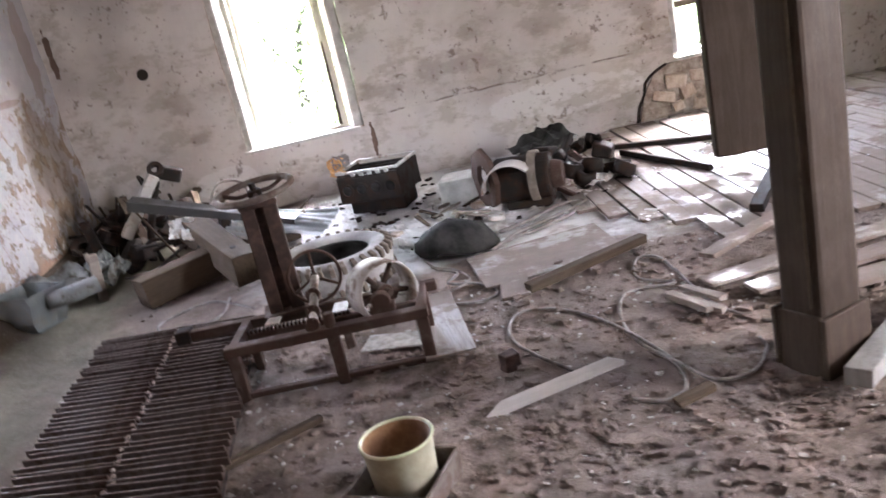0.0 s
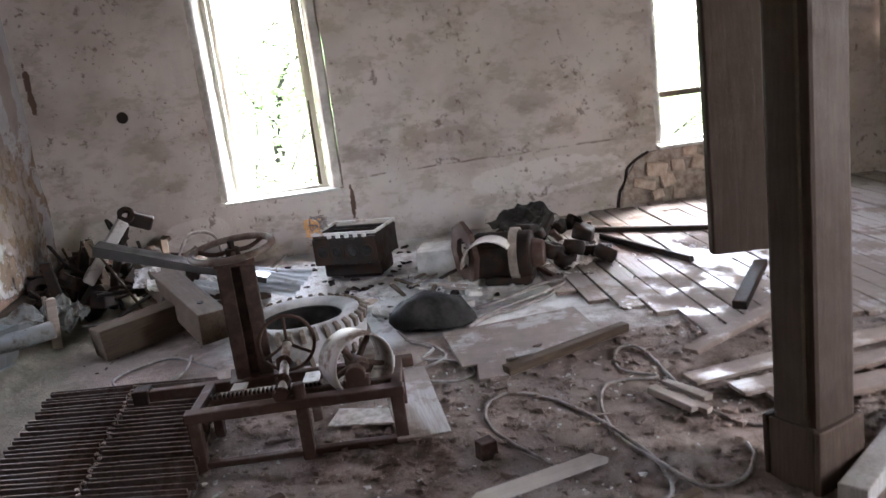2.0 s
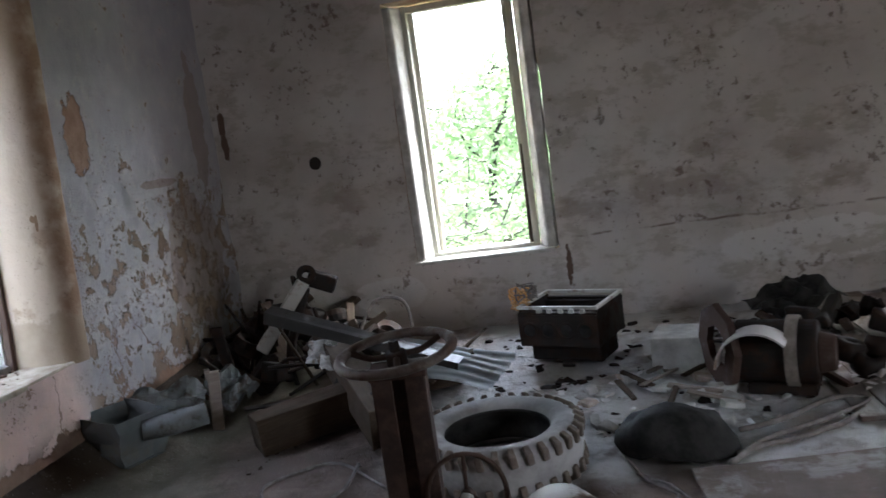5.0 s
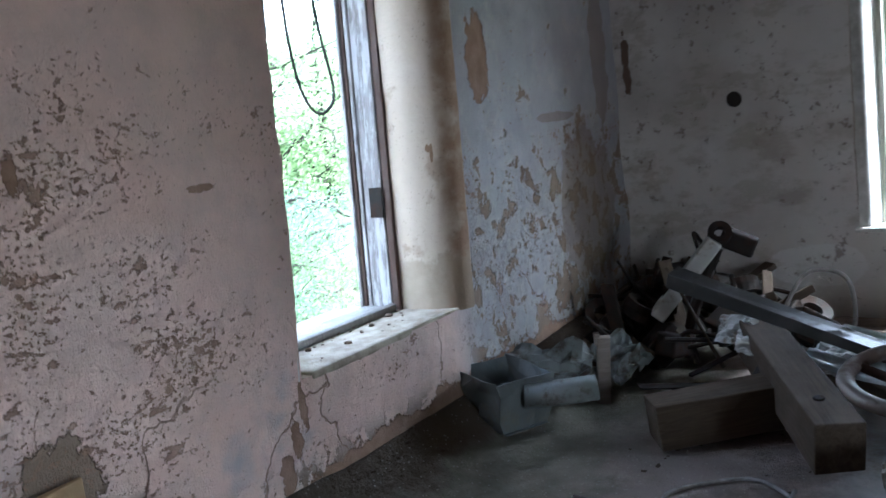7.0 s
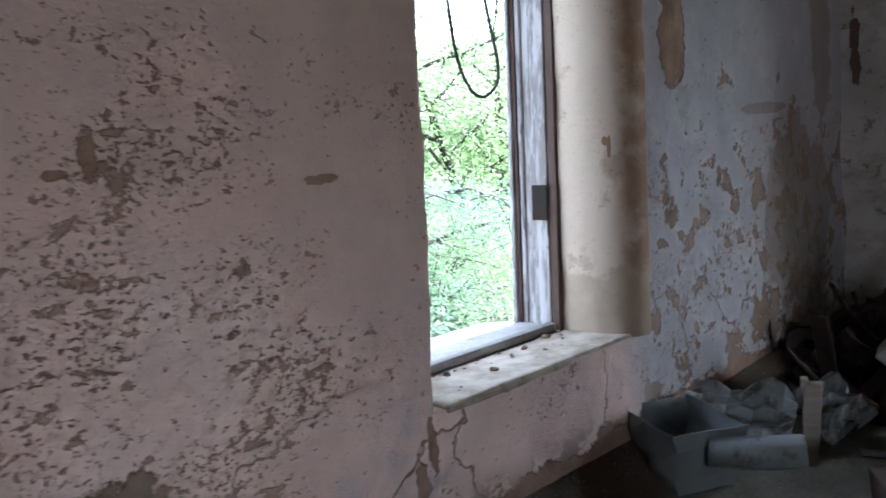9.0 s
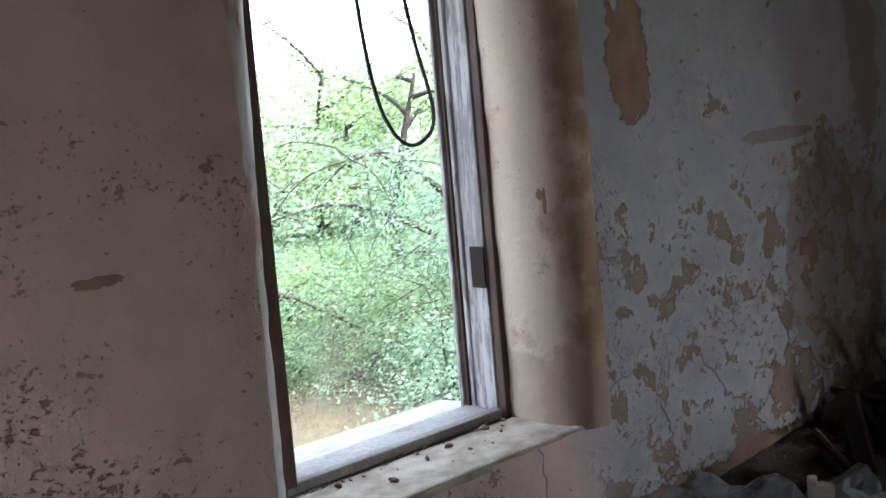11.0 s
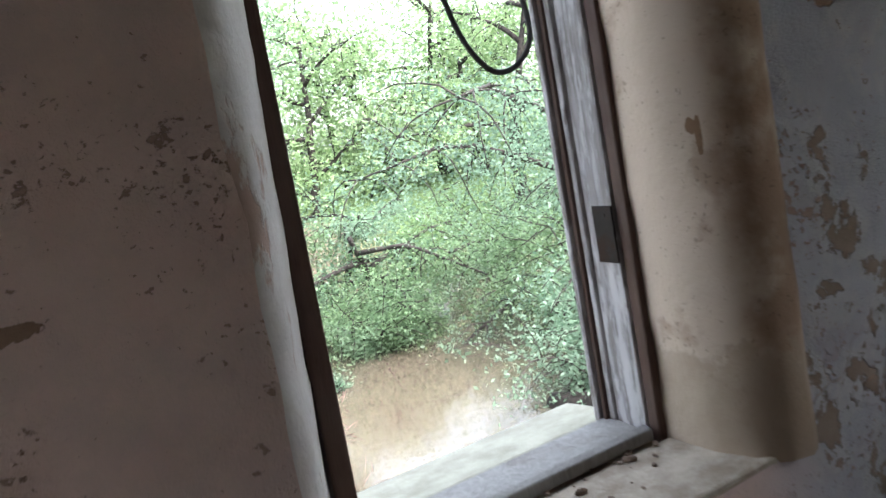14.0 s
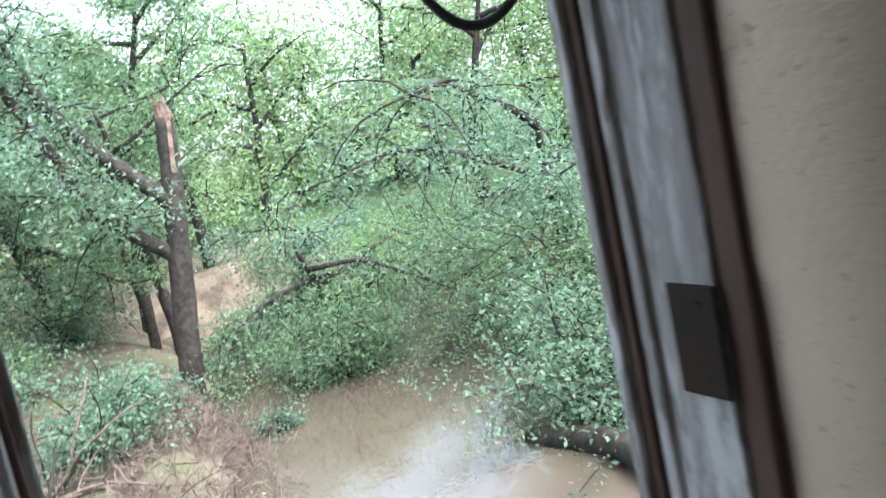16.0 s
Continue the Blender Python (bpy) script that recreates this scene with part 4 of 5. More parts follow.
# board that hangs beside the post
board = thing("hanging_board", 2.085, 3.09, 0.735, "broad dark plank hanging from the ceiling", "board", -3)
bm = bmesh.new()
box(bm, (0.235, 0.06, 2.26), at(0, 0, 1.13), 0.01, 0.004)
part("plank", bm, POST_WOOD, board)
bm = bmesh.new()
box(bm, (0.1, 0.1, 0.045), at(-0.1, -0.02, 1.07), 0.006)
part("bracket", bm, DARK_IRON, board, "dark iron bracket")
bm = bmesh.new()
tube(bm, [(0.132 + 0.004 * math.sin(z * 9), -0.03, z) for z in np.linspace(0.02, 2.2, 14)], 0.006, 6)
part("wire", bm, BEAM_WOOD, board, "thin dusty wire")

# hand-wheel column
col = thing("handwheel_column", -0.045, 3.8, floor_z(0.2, 3.4) + 0.285, "rust-red iron column with a spoked handwheel on top", "valve", 8)
bm = bmesh.new()
for s in (-1, 1):
    for y in (-0.055, 0.055):
        box(bm, (0.064, 0.014, 0.575), at(s * 0.053, y, 0.2875), 0.003)
box(bm, (0.15, 0.03, 0.575), at(0, 0, 0.2875), 0.004)
for s in (-1, 1):
    box(bm, (0.016, 0.122, 0.575), at(s * 0.08, 0, 0.2875), 0.004)
part("column", bm, RUST_RED, col)
bm = bmesh.new()
box(bm, (0.24, 0.2, 0.02), at(0, 0, 0.012), 0.004)
part("base_plate", bm, IRON, col)
bm = bmesh.new()
box(bm, (0.19, 0.14, 0.03), at(0, 0, 0.58), 0.006)
part("cap", bm, RUST_RED, col)
wheel = new("handwheel")
wheel.parent, wheel.matrix_basis = col, at(0, 0, 0.64, 4, -3, 0)
bm = bmesh.new()
ring(bm, 0.188, 0.0165, None, 48, 10, 1.15)
part("rim", bm, WORN, wheel, "worn brown rim", True)
for k in range(3):
    a = radians(35 + 120 * k)
    bm = bmesh.new()
    tube(bm, spline([(0.02 * math.cos(a), 0.02 * math.sin(a), -0.012), (0.1 * math.cos(a), 0.1 * math.sin(a), -0.022), (0.185 * math.cos(a), 0.185 * math.sin(a), 0)], 5), 0.011, 8)
    part("spoke", bm, IRON, wheel, "", True)
bm = bmesh.new()
cyl(bm, 0.035, 0.06, at(0, 0, -0.025), 20, None, 0.005)
cyl(bm, 0.018, 0.045, at(0, 0, 0.018), 6)
part("hub", bm, DARK_IRON, wheel)

# the machine bed with pulley and small wheel
mach = thing("machine_bed", 0.17, 3.42, floor_z(0.2, 3.4) - 0.004, "rusty iron machine bed with pulley, shaft and small handwheel", "machine", -3)


def bed_bar(name, size, m, mat=IRON, label=""):
    bm = bmesh.new()
    box(bm, size, m, 0.006, 0.002)
    return part(name, bm, mat, mach, label)


for x in (-0.455, 0.03, 0.455):
    bed_bar("leg", (0.055, 0.05, 0.27), at(x, 0, 0.135))
    bed_bar("leg", (0.045, 0.045, 0.26), at(x, 0.36, 0.13))
bed_bar("bottom_rail", (0.88, 0.04, 0.03), at(0, 0, 0.035))
bed_bar("top_rail", (0.98, 0.07, 0.045), at(0, 0, 0.275), IRON)
bed_bar("rear_rail", (1.34, 0.05, 0.05), at(-0.14, 0.36, 0.265))
bed_bar("cross_rail", (0.05, 0.34, 0.04), at(-0.455, 0.18, 0.27))
bed_bar("cross_rail", (0.05, 0.34, 0.04), at(0.455, 0.18, 0.27))
bed_bar("slide", (0.5, 0.035, 0.03), at(-0.14, 0.14, 0.275))
bed_bar("slide", (0.42, 0.04, 0.04), at(0.24, 0.12, 0.27))
bed_bar("shim_plate", (0.07, 0.1, 0.012), at(-0.28, 0.2, 0.305), DUSTY, "pale dusty plate")
bed_bar("shim_plate", (0.075, 0.13, 0.012), at(0.06, 0.2, 0.305), DUSTY, "pale dusty plate")
bed_bar("top_plate", (0.1, 0.13, 0.016), at(0.4, 0.28, 0.3), DUSTY, "pale dusty plate")
bm = bmesh.new()
box(bm, (0.009, 0.03, 0.02), None, 0.002)
tooth = mesh_of(bm, "rack_tooth", DARK_IRON)
for k in range(26):
    ob = new("rack_tooth", tooth)
    ob.parent, ob.matrix_basis = mach, at(-0.4 + 0.02 * k, 0.14, 0.297)
bm = bmesh.new()
tube(bm, spline([(-0.06, 0.0, 0.31), (-0.055, 0.08, 0.33), (-0.05, 0.24, 0.42), (-0.045, 0.3, 0.45)], 6), 0.022, 12)
part("shaft", bm, DUSTY, mach, "worn steel shaft", True)
for k, (y, z) in enumerate(((0.01, 0.315), (0.1, 0.345), (0.2, 0.395))):
    bm = bmesh.new()
    cyl(bm, 0.036, 0.04, at(-0.055, y, z, 66), 14, None, 0.006)
    for a in range(5):
        cyl(bm, 0.007, 0.055, at(-0.055 + 0.03 * math.cos(a * 1.26), y, z + 0.03 * math.sin(a * 1.26), 66), 6)
    part("collar", bm, IRON, mach)
small = new("small_handwheel")
small.parent, small.matrix_basis = mach, at(-0.05, 0.32, 0.45, 80, 0, 6)
bm = bmesh.new()
ring(bm, 0.13, 0.0085, None, 40, 8)
part("rim", bm, IRON, small, "", True)
for k in range(3):
    a = radians(90 + 120 * k)
    bm = bmesh.new()
    tube(bm, [(0, 0, 0), (0.07 * math.cos(a), 0.07 * math.sin(a), 0.01), (0.13 * math.cos(a), 0.13 * math.sin(a), 0)], 0.008, 7)
    part("spoke", bm, IRON, small, "", True)
bm = bmesh.new()
cyl(bm, 0.02, 0.05, None, 14, None, 0.004)
part("hub", bm, IRON, small)
pul = new("belt_pulley")
pul.parent, pul.matrix_basis = mach, at(0.28, 0.17, 0.36, 86, 0, 30)
bm = bmesh.new()
lathe(bm, [(0.15, -0.09), (0.154, 0.0), (0.15, 0.09), (0.141, 0.09), (0.141, -0.09)], 48)
part("rim", bm, DUSTY, pul, "flat pale dusty rim", True)
for k in range(5):
    a = radians(54 + 72 * k)
    bm = bmesh.new()
    tube(bm, [(0.02 * math.cos(a), 0.02 * math.sin(a), 0), (0.08 * math.cos(a), 0.08 * math.sin(a), 0), (0.14 * math.cos(a), 0.14 * math.sin(a), 0)], 0.016, 8, 0.8)
    part("spoke", bm, IRON, pul, "", True)
bm = bmesh.new()
cyl(bm, 0.036, 0.12, None, 20, None, 0.006)
cyl(bm, 0.018, 0.2, None, 14, None, 0.003)
part("hub", bm, IRON, pul)
bm = bmesh.new()
box(bm, (0.12, 0.06, 0.05), at(0.28, 0.06, 0.31), 0.01)
cyl(bm, 0.045, 0.06, at(0.28, 0.06, 0.345, 90), 18, None, 0.006)
part("bearing", bm, IRON, mach)
bm = bmesh.new()
cyl(bm, 0.026, 0.09, at(0.03, 0.0, 0.32), 14, None, 0.006)
part("bolt_head", bm, IRON, mach)

bed_bar("end_bracket", (0.075, 0.085, 0.07), at(-0.79, 0.36, 0.27), DARK_IRON, "dark iron end bracket")

# iron grating
grate = thing("iron_grating", -0.78, 3.5, 0.0, "two-panel grating of rusty iron bars on the floor", "grating", 4)
bm = bmesh.new()
box(bm, (0.5, 0.011, 0.034), at(0, 0, 0.006), 0.003)
bar_mesh = mesh_of(bm, "bar", BAR_IRON)
for k in range(40):
    y = -1.0 + 0.051 * k
    for s in (-1, 1):
        b = new("bar", bar_mesh)
        b.parent = grate
        b.matrix_basis = at(s * 0.245 + random.uniform(-0.02, 0.02), y - s * 0.245 * 0.26 + random.uniform(-0.004, 0.004), 0.05 + random.uniform(-0.005, 0.005), 0, random.uniform(-0.6, 0.6), -15 + random.uniform(-1, 1))
for x in (-0.46, -0.04, 0.04, 0.46):
    bm = bmesh.new()
    box(bm, (0.02, 2.0, 0.022), at(x, -0.26 * x, 0.02), 0.004)
    part("cross_strip", bm, IRON, grate)
# near-black slab that shows between the bars
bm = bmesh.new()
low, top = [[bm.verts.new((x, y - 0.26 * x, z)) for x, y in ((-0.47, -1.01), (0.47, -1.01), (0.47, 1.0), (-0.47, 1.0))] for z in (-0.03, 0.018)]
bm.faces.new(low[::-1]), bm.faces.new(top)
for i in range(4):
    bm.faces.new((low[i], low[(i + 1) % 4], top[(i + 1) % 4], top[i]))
part("dark_bed", bm, DARK_BED, grate, "near-black slab under the bars")
bm = bmesh.new()
for k in range(36):
    bmesh.ops.create_icosphere(bm, subdivisions=1, radius=0.014, matrix=at(random.gauss(0, 0.008), -1 + 0.056 * k, 0.068) @ Matrix.Diagonal((1, 0.9, 0.6, 1)))
tagged(part("caked_dirt", bm, DIRT, grate, "caked dirt along the spine"), kind="stuff")

# tractor tyre
tyre = thing("tractor_tyre", 0.08, 4.93, floor_z(0.14, 4.9), "dusty worn tractor tyre lying flat", "tyre", 10)
bm = bmesh.new()
prof = [(0.262, 0.03), (0.252, 0.045), (0.256, 0.065), (0.285, 0.09), (0.292, 0.12), (0.285, 0.15), (0.256, 0.175), (0.252, 0.195), (0.264, 0.212), (0.295, 0.228), (0.34, 0.232), (0.375, 0.218), (0.392, 0.19), (0.398, 0.12), (0.392, 0.04), (0.375, 0.015), (0.33, 0.0), (0.29, 0.003)]
lathe(bm, prof, 72)
# inner hollow in black: its shade is put into the colour
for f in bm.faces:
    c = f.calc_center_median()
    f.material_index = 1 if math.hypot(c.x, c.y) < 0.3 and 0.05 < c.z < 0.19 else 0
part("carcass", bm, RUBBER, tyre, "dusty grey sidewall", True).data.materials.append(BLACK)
bm = bmesh.new()
box(bm, (0.028, 0.032, 0.06), at(0.398, 0.004, 0.19, 8, 6, 0), 0.006)
box(bm, (0.045, 0.028, 0.022), at(0.386, 0, 0.22, 0, 30, 0), 0.005)
lug_mesh = mesh_of(bm, "tread_lug", TREAD)
for k in range(34):
    for s in (0, 1):
        lug = new("tread_lug", lug_mesh)
        lug.parent = tyre
        lug.matrix_basis = at(0, 0, 0, 0, 0, 360 * (k + 0.5 * s) / 34) @ (at(0, 0, 0.232, 180) if s else Matrix())

# engine block
eng = thing("engine_block", 0.42, 6.62, floor_z(0.4, 6.6) + 0.02, "greasy black V-engine block with open bores", "engine", -22)


def engine_piece(name, size, m, bevel=0.006):
    bm = bmesh.new()
    box(bm, size, m, bevel)
    return part(name, bm, DARK_IRON, eng)


engine_piece("crankcase", (0.5, 0.3, 0.16), at(0, 0, 0.08), 0.02)
engine_piece("bore_face", (0.55, 0.016, 0.2), at(0, -0.238, 0.235), 0.004)
engine_piece("trough_floor", (0.52, 0.32, 0.02), at(0, 0, 0.2), 0.004)
for s in (-1, 1):
    engine_piece("bottom_rail", (0.55, 0.05, 0.025), at(0, s * 0.215, 0.135))
    engine_piece("top_rail", (0.55, 0.05, 0.03), at(0, s * 0.215, 0.335))
    engine_piece("side_wall", (0.54, 0.02, 0.2), at(0, s * 0.16, 0.235), 0.004)
    engine_piece("end_wall", (0.02, 0.44, 0.24), at(s * 0.265, 0, 0.25), 0.008)
    for k in range(5):
        engine_piece("rib", (0.035, 0.05, 0.2), at(-0.258 + 0.129 * k, s * 0.205, 0.235))
# flat black discs: the shade inside the bores is put into their colour
for k in range(4):
    bm = bmesh.new()
    cyl(bm, 0.042, 0.02, at(-0.1935 + 0.129 * k, -0.238, 0.235, 90), 24)
    part("bore", bm, BLACK, eng, "black disc in place of the dark hollow of a bore", True)
for k in range(4):
    bm = bmesh.new()
    lathe(bm, [(0.056, -0.01), (0.056, 0.012), (0.042, 0.012), (0.042, -0.01)], 24, at(-0.1935 + 0.129 * k, -0.244, 0.235, 90))
    part("bore_ring", bm, DARK_IRON, eng, "", True)
rim_bars = ((0.56, 0.025, 0, -0.225), (0.56, 0.025, 0, 0.225), (0.025, 0.43, -0.268, 0), (0.025, 0.43, 0.268, 0))
for w, d, x, y in rim_bars:
    bm = bmesh.new()
    box(bm, (w, d, 0.022), at(x, y, 0.38), 0.004)
    part("gasket_rim", bm, STEEL, eng, "pale machined rim")
for k in range(5):
    bm = bmesh.new()
    box(bm, (0.035, 0.02, 0.03), at(-0.12 + 0.075 * k, -0.235, 0.362), 0.004)
    part("stud", bm, STEEL, eng)
# frayed wires on its end
random.seed(4)
wires = thing("wire_bundle", 0.09, 6.63, 0.36, "tangled orange and grey wires on the engine", "wire")
bm = bmesh.new()
for k in range(16):
    tube(bm, spline([(random.uniform(-0.07, 0.07), random.uniform(-0.08, 0.08), random.uniform(-0.02, 0.13)) for _ in range(5)], 5), 0.006, 5)
part("orange_strands", bm, ORANGE, wires)
bm = bmesh.new()
for k in range(9):
    tube(bm, spline([(random.uniform(-0.03, 0.13), random.uniform(-0.08, 0.08), random.uniform(0.02, 0.14)) for _ in range(5)], 5), 0.006, 5)
part("grey_strands", bm, HOSE, wires)

# white carton and motor with its flange
bm = bmesh.new()
box(bm, (0.3, 0.32, 0.22), at(0, 0, 0.11), 0.008, 0.006)
ob = part("metal_box", bm, PAINT)
ob.matrix_basis = at(1.06, 6.22, floor_z(1.06, 6.2) + 0.005, 0, 0, -14)
tagged(ob, "dusty pale grey metal box beside the motor", "box")
mot = thing("electric_motor", 1.46, 5.72, floor_z(1.46, 5.7), "rusty electric motor lying on its side with a pale cover", "motor", -20)
bm = bmesh.new()
lathe(bm, [(0.12, -0.02), (0.235, -0.02), (0.24, 0.0), (0.235, 0.02), (0.12, 0.02)], 8, at(-0.24, -0.02, 0.235, 0, 90, 35))
part("flange", bm, IRON, mot, "rusty brown eight-sided flange")
bm = bmesh.new()
cyl(bm, 0.17, 0.42, at(0.05, 0, 0.2, 0, 90), 36, None, 0.02)
part("housing", bm, DARK_IRON, mot)
bm = bmesh.new()
arc = [(0.205 * math.cos(a), 0.205 * math.sin(a)) for a in np.linspace(0.75, 3.1, 18)] + [(0.195 * math.cos(a), 0.195 * math.sin(a)) for a in np.linspace(3.1, 0.75, 18)]
lo = [bm.verts.new((y - 0.02, -0.27, 0.17 + z)) for y, z in arc]
hi = [bm.verts.new((y - 0.02, -0.1, 0.17 + z)) for y, z in arc]
for i in range(len(arc)):
    j = (i + 1) % len(arc)
    bm.faces.new((lo[i], lo[j], hi[j], hi[i]))
for i in range(17):
    for row in (lo, hi):
        bm.faces.new((row[i], row[i + 1], row[34 - i], row[35 - i]))
part("cover", bm, STEEL, mot, "pale curved sheet cover")
bm = bmesh.new()
lathe(bm, [(0.182, -0.03), (0.195, -0.03), (0.195, 0.03), (0.182, 0.03)], 32, at(0.14, 0, 0.2, 0, 90))
part("band", bm, TREAD, mot, "tan band")
bm = bmesh.new()
box(bm, (0.34, 0.26, 0.06), at(0.08, 0, 0.03), 0.01)
part("foot", bm, DARK_IRON, mot)
bm = bmesh.new()
cyl(bm, 0.11, 0.08, at(0.3, 0, 0.2, 0, 90), 28, 0.09, 0.008)
part("end_bell", bm, IRON, mot)

# black dome of torn sheet
bm = bmesh.new()
bmesh.ops.create_uvsphere(bm, u_segments=28, v_segments=14, radius=0.3)
bmesh.ops.delete(bm, geom=[v for v in bm.verts if v.co.z < -0.03], context="VERTS")
for v in bm.verts:
    n = noise.noise(v.co * 4) * 0.07 + 0.02 * noise.noise(v.co * 11)
    v.co = Vector((v.co.x * (1 + n), v.co.y * 0.8 * (1 + n), v.co.z * 0.68 + n * 0.9))
bmesh.ops.solidify(bm, geom=bm.faces[:], thickness=0.006)
ob = part("bent_mudguard", bm, BLACK, None, "", True)
ob.matrix_basis = at(0.91, 5.02, floor_z(0.9, 5.0) + 0.015, -6, 8, 15)
tagged(ob, "bent black domed mudguard lying on the floor", "scrap")

# timbers
def timber(name, a, b, w, h, mat, label, category="beam", group="", roll=0.0, wob=0.006):
    m, L = between(a, b)
    bm = bmesh.new()
    box(bm, (L, w, h), None, 0.006, wob)
    ob = part(name, bm, mat)
    ob.matrix_basis = m @ pose(0, 0, 0, roll)
    return tagged(ob, label, category, group)


timber("squared_timber", (1.19, 3.92, 0.03), (1.93, 4.24, 0.05), 0.06, 0.055, BEAM_WOOD, "squared brown timber lying on a sheet")
timber("board", (0.95, 4.42, 0.008), (1.8, 4.5, 0.012), 0.62, 0.014, DUST_BOARD, "pale dusty sheet of board lying on the dirt", "board")
timber("board", (1.12, 3.9, 0.012), (1.2, 4.7, 0.012), 0.16, 0.012, PLANK, "pale plank lying on the dirt", "board")
timber("board", (0.72, 3.35, 0.02), (0.66, 4.2, 0.02), 0.24, 0.018, PLANK, "pale dusty plank beside the machine bed", "board")
timber("board", (-0.75, 4.25, 0.02), (0.15, 4.2, 0.03), 0.22, 0.018, PALE_PLANK, "pale dusty plank behind the grating", "board")
timber("board", (0.3, 3.72, 0.015), (0.62, 3.62, 0.015), 0.17, 0.012, GRIT, "pale sheet under the machine bed", "board")
timber("stick", (-0.3, 2.78, 0.02), (0.12, 3.02, 0.025), 0.04, 0.03, BEAM_WOOD, "thin brown stick lying on the dirt", "stick")
# pointed board
bm = bmesh.new()
pts = [(-0.31, -0.028), (-0.24, -0.06), (0.29, -0.055), (0.31, -0.02), (0.27, 0.05), (-0.22, 0.05)]
fl = bm.faces.new([bm.verts.new((x, y, 0.03)) for x, y in pts])
bmesh.ops.solidify(bm, geom=[fl], thickness=0.03)
bmesh.ops.bevel(bm, geom=bm.edges[:], offset=0.003, segments=1, affect="EDGES")
ob = part("pointed_board", bm, WHITE_BOARD)
ob.matrix_basis = at(1.1, 2.77, 0.025, 0, -3, 13)
tagged(ob, "short pale board with a pointed end", "board")
bm = bmesh.new()
box(bm, (0.075, 0.07, 0.085), at(0, 0, 0.04), 0.005, 0.004)
ob = part("iron_block", bm, RUST_RED)
ob.matrix_basis = at(0.97, 3.16, floor_z(0.97, 3.16) - 0.004, 0, 0, 20)
tagged(ob, "small rust-brown iron block", "scrap")
timber("pale_timber", (2.1, 2.33, 0.055), (2.75, 2.86, 0.06), 0.1, 0.075, GREY_WOOD, "pale grey squared timber beside the post", "beam")
for k, (a, b) in enumerate((((1.8, 3.46, 0.02), (1.9, 3.18, 0.025)), ((1.89, 3.52, 0.02), (1.99, 3.26, 0.03)), ((1.84, 3.4, 0.015), (1.96, 3.16, 0.02)), ((1.5, 2.5, 0.015), (1.66, 2.56, 0.02)))):
    timber("wood_offcut", a, b, 0.045, 0.03, PALE_PLANK if k != 3 else BEAM_WOOD, "short split offcut of wood", "wood", "offcuts")
for k, (a, b, w) in enumerate((((2.0, 3.5, 0.02), (3.4, 3.72, 0.03), 0.14), ((2.15, 3.33, 0.015), (3.5, 3.5, 0.02), 0.13), ((2.25, 3.17, 0.015), (3.7, 3.25, 0.02), 0.15), ((2.12, 3.8, 0.03), (2.85, 4.25, 0.05), 0.1), ((2.75, 3.0, 0.02), (3.9, 3.0, 0.02), 0.13))):
    timber("loose_plank", a, b, w, 0.026, LOOSE, "loose pale plank lying on the floor", "plank", "loose planks")
timber("iron_bar", (2.43, 6.45, 0.034), (2.78, 5.4, 0.034), 0.05, 0.05, DARK_IRON, "dark straight bar lying on the planks", "bar", "bars on the planks")
timber("iron_bar", (2.42, 6.72, 0.03), (3.75, 5.95, 0.03), 0.05, 0.04, DARK_IRON, "dark straight bar lying on the planks", "bar", "bars on the planks")
timber("iron_bar", (2.62, 4.3, 0.05), (2.95, 4.7, 0.16), 0.09, 0.05, DARK_IRON, "dark bent plate standing up from the planks", "bar")

# bucket in its tray
tray = thing("tray", 0.47, 2.36, floor_z(0.42, 2.4) - 0.01, "rusty square metal tray holding a pot", "tray", -24)
for x, y, w, d in ((0, -0.15, 0.32, 0.012), (0, 0.15, 0.32, 0.012), (-0.155, 0, 0.012, 0.3), (0.155, 0, 0.012, 0.3)):
    bm = bmesh.new()
    box(bm, (w, d, 0.11), at(x, y, 0.06), 0.003, 0.002)
    part("side", bm, WORN, tray)
bm = bmesh.new()
box(bm, (0.32, 0.31, 0.01), at(0, 0, 0.006), 0.002)
part("bottom", bm, IRON, tray)
pot = thing("pot", 0.48, 2.37, floor_z(0.42, 2.4) + 0.004, "yellowed enamel pot with a green-stained rim", "pot")
bm = bmesh.new()
lathe(bm, [(0.001, 0.0), (0.105, 0.0), (0.112, 0.01), (0.126, 0.21), (0.133, 0.222), (0.132, 0.23), (0.122, 0.228), (0.106, 0.02), (0.001, 0.016)], 48)
part("body", bm, GLAZE, pot, "", True)
bm = bmesh.new()
lathe(bm, [(0.001, 0.02), (0.108, 0.024), (0.1235, 0.224), (0.1215, 0.224), (0.103, 0.032), (0.001, 0.03)], 48)
part("lining", bm, STAIN, pot, "rust-stained inside", True)
bm = bmesh.new()
ring(bm, 0.129, 0.006, at(0, 0, 0.228), 48, 8)
part("rim", bm, plain("pale_green_rim", (0.4, 0.45, 0.24), (0.68, 0.66, 0.5), 0.4, 8, 0.1), pot, "pale green rim", True)

# hoses
def hose(points, r, mat, label, lift=0.012, name="hose"):
    pts = spline([(x, y, floor_z(x, y) + r + lift * (z if z else 0)) for x, y, z in points], 9)
    pts = [Vector((p.x, p.y, max(p.z, floor_z(p.x, p.y) + r * 0.8))) for p in pts]
    bm = bmesh.new()
    tube(bm, pts, r, 8)
    return tagged(part(name, bm, mat, None, "", True), label, "hose")


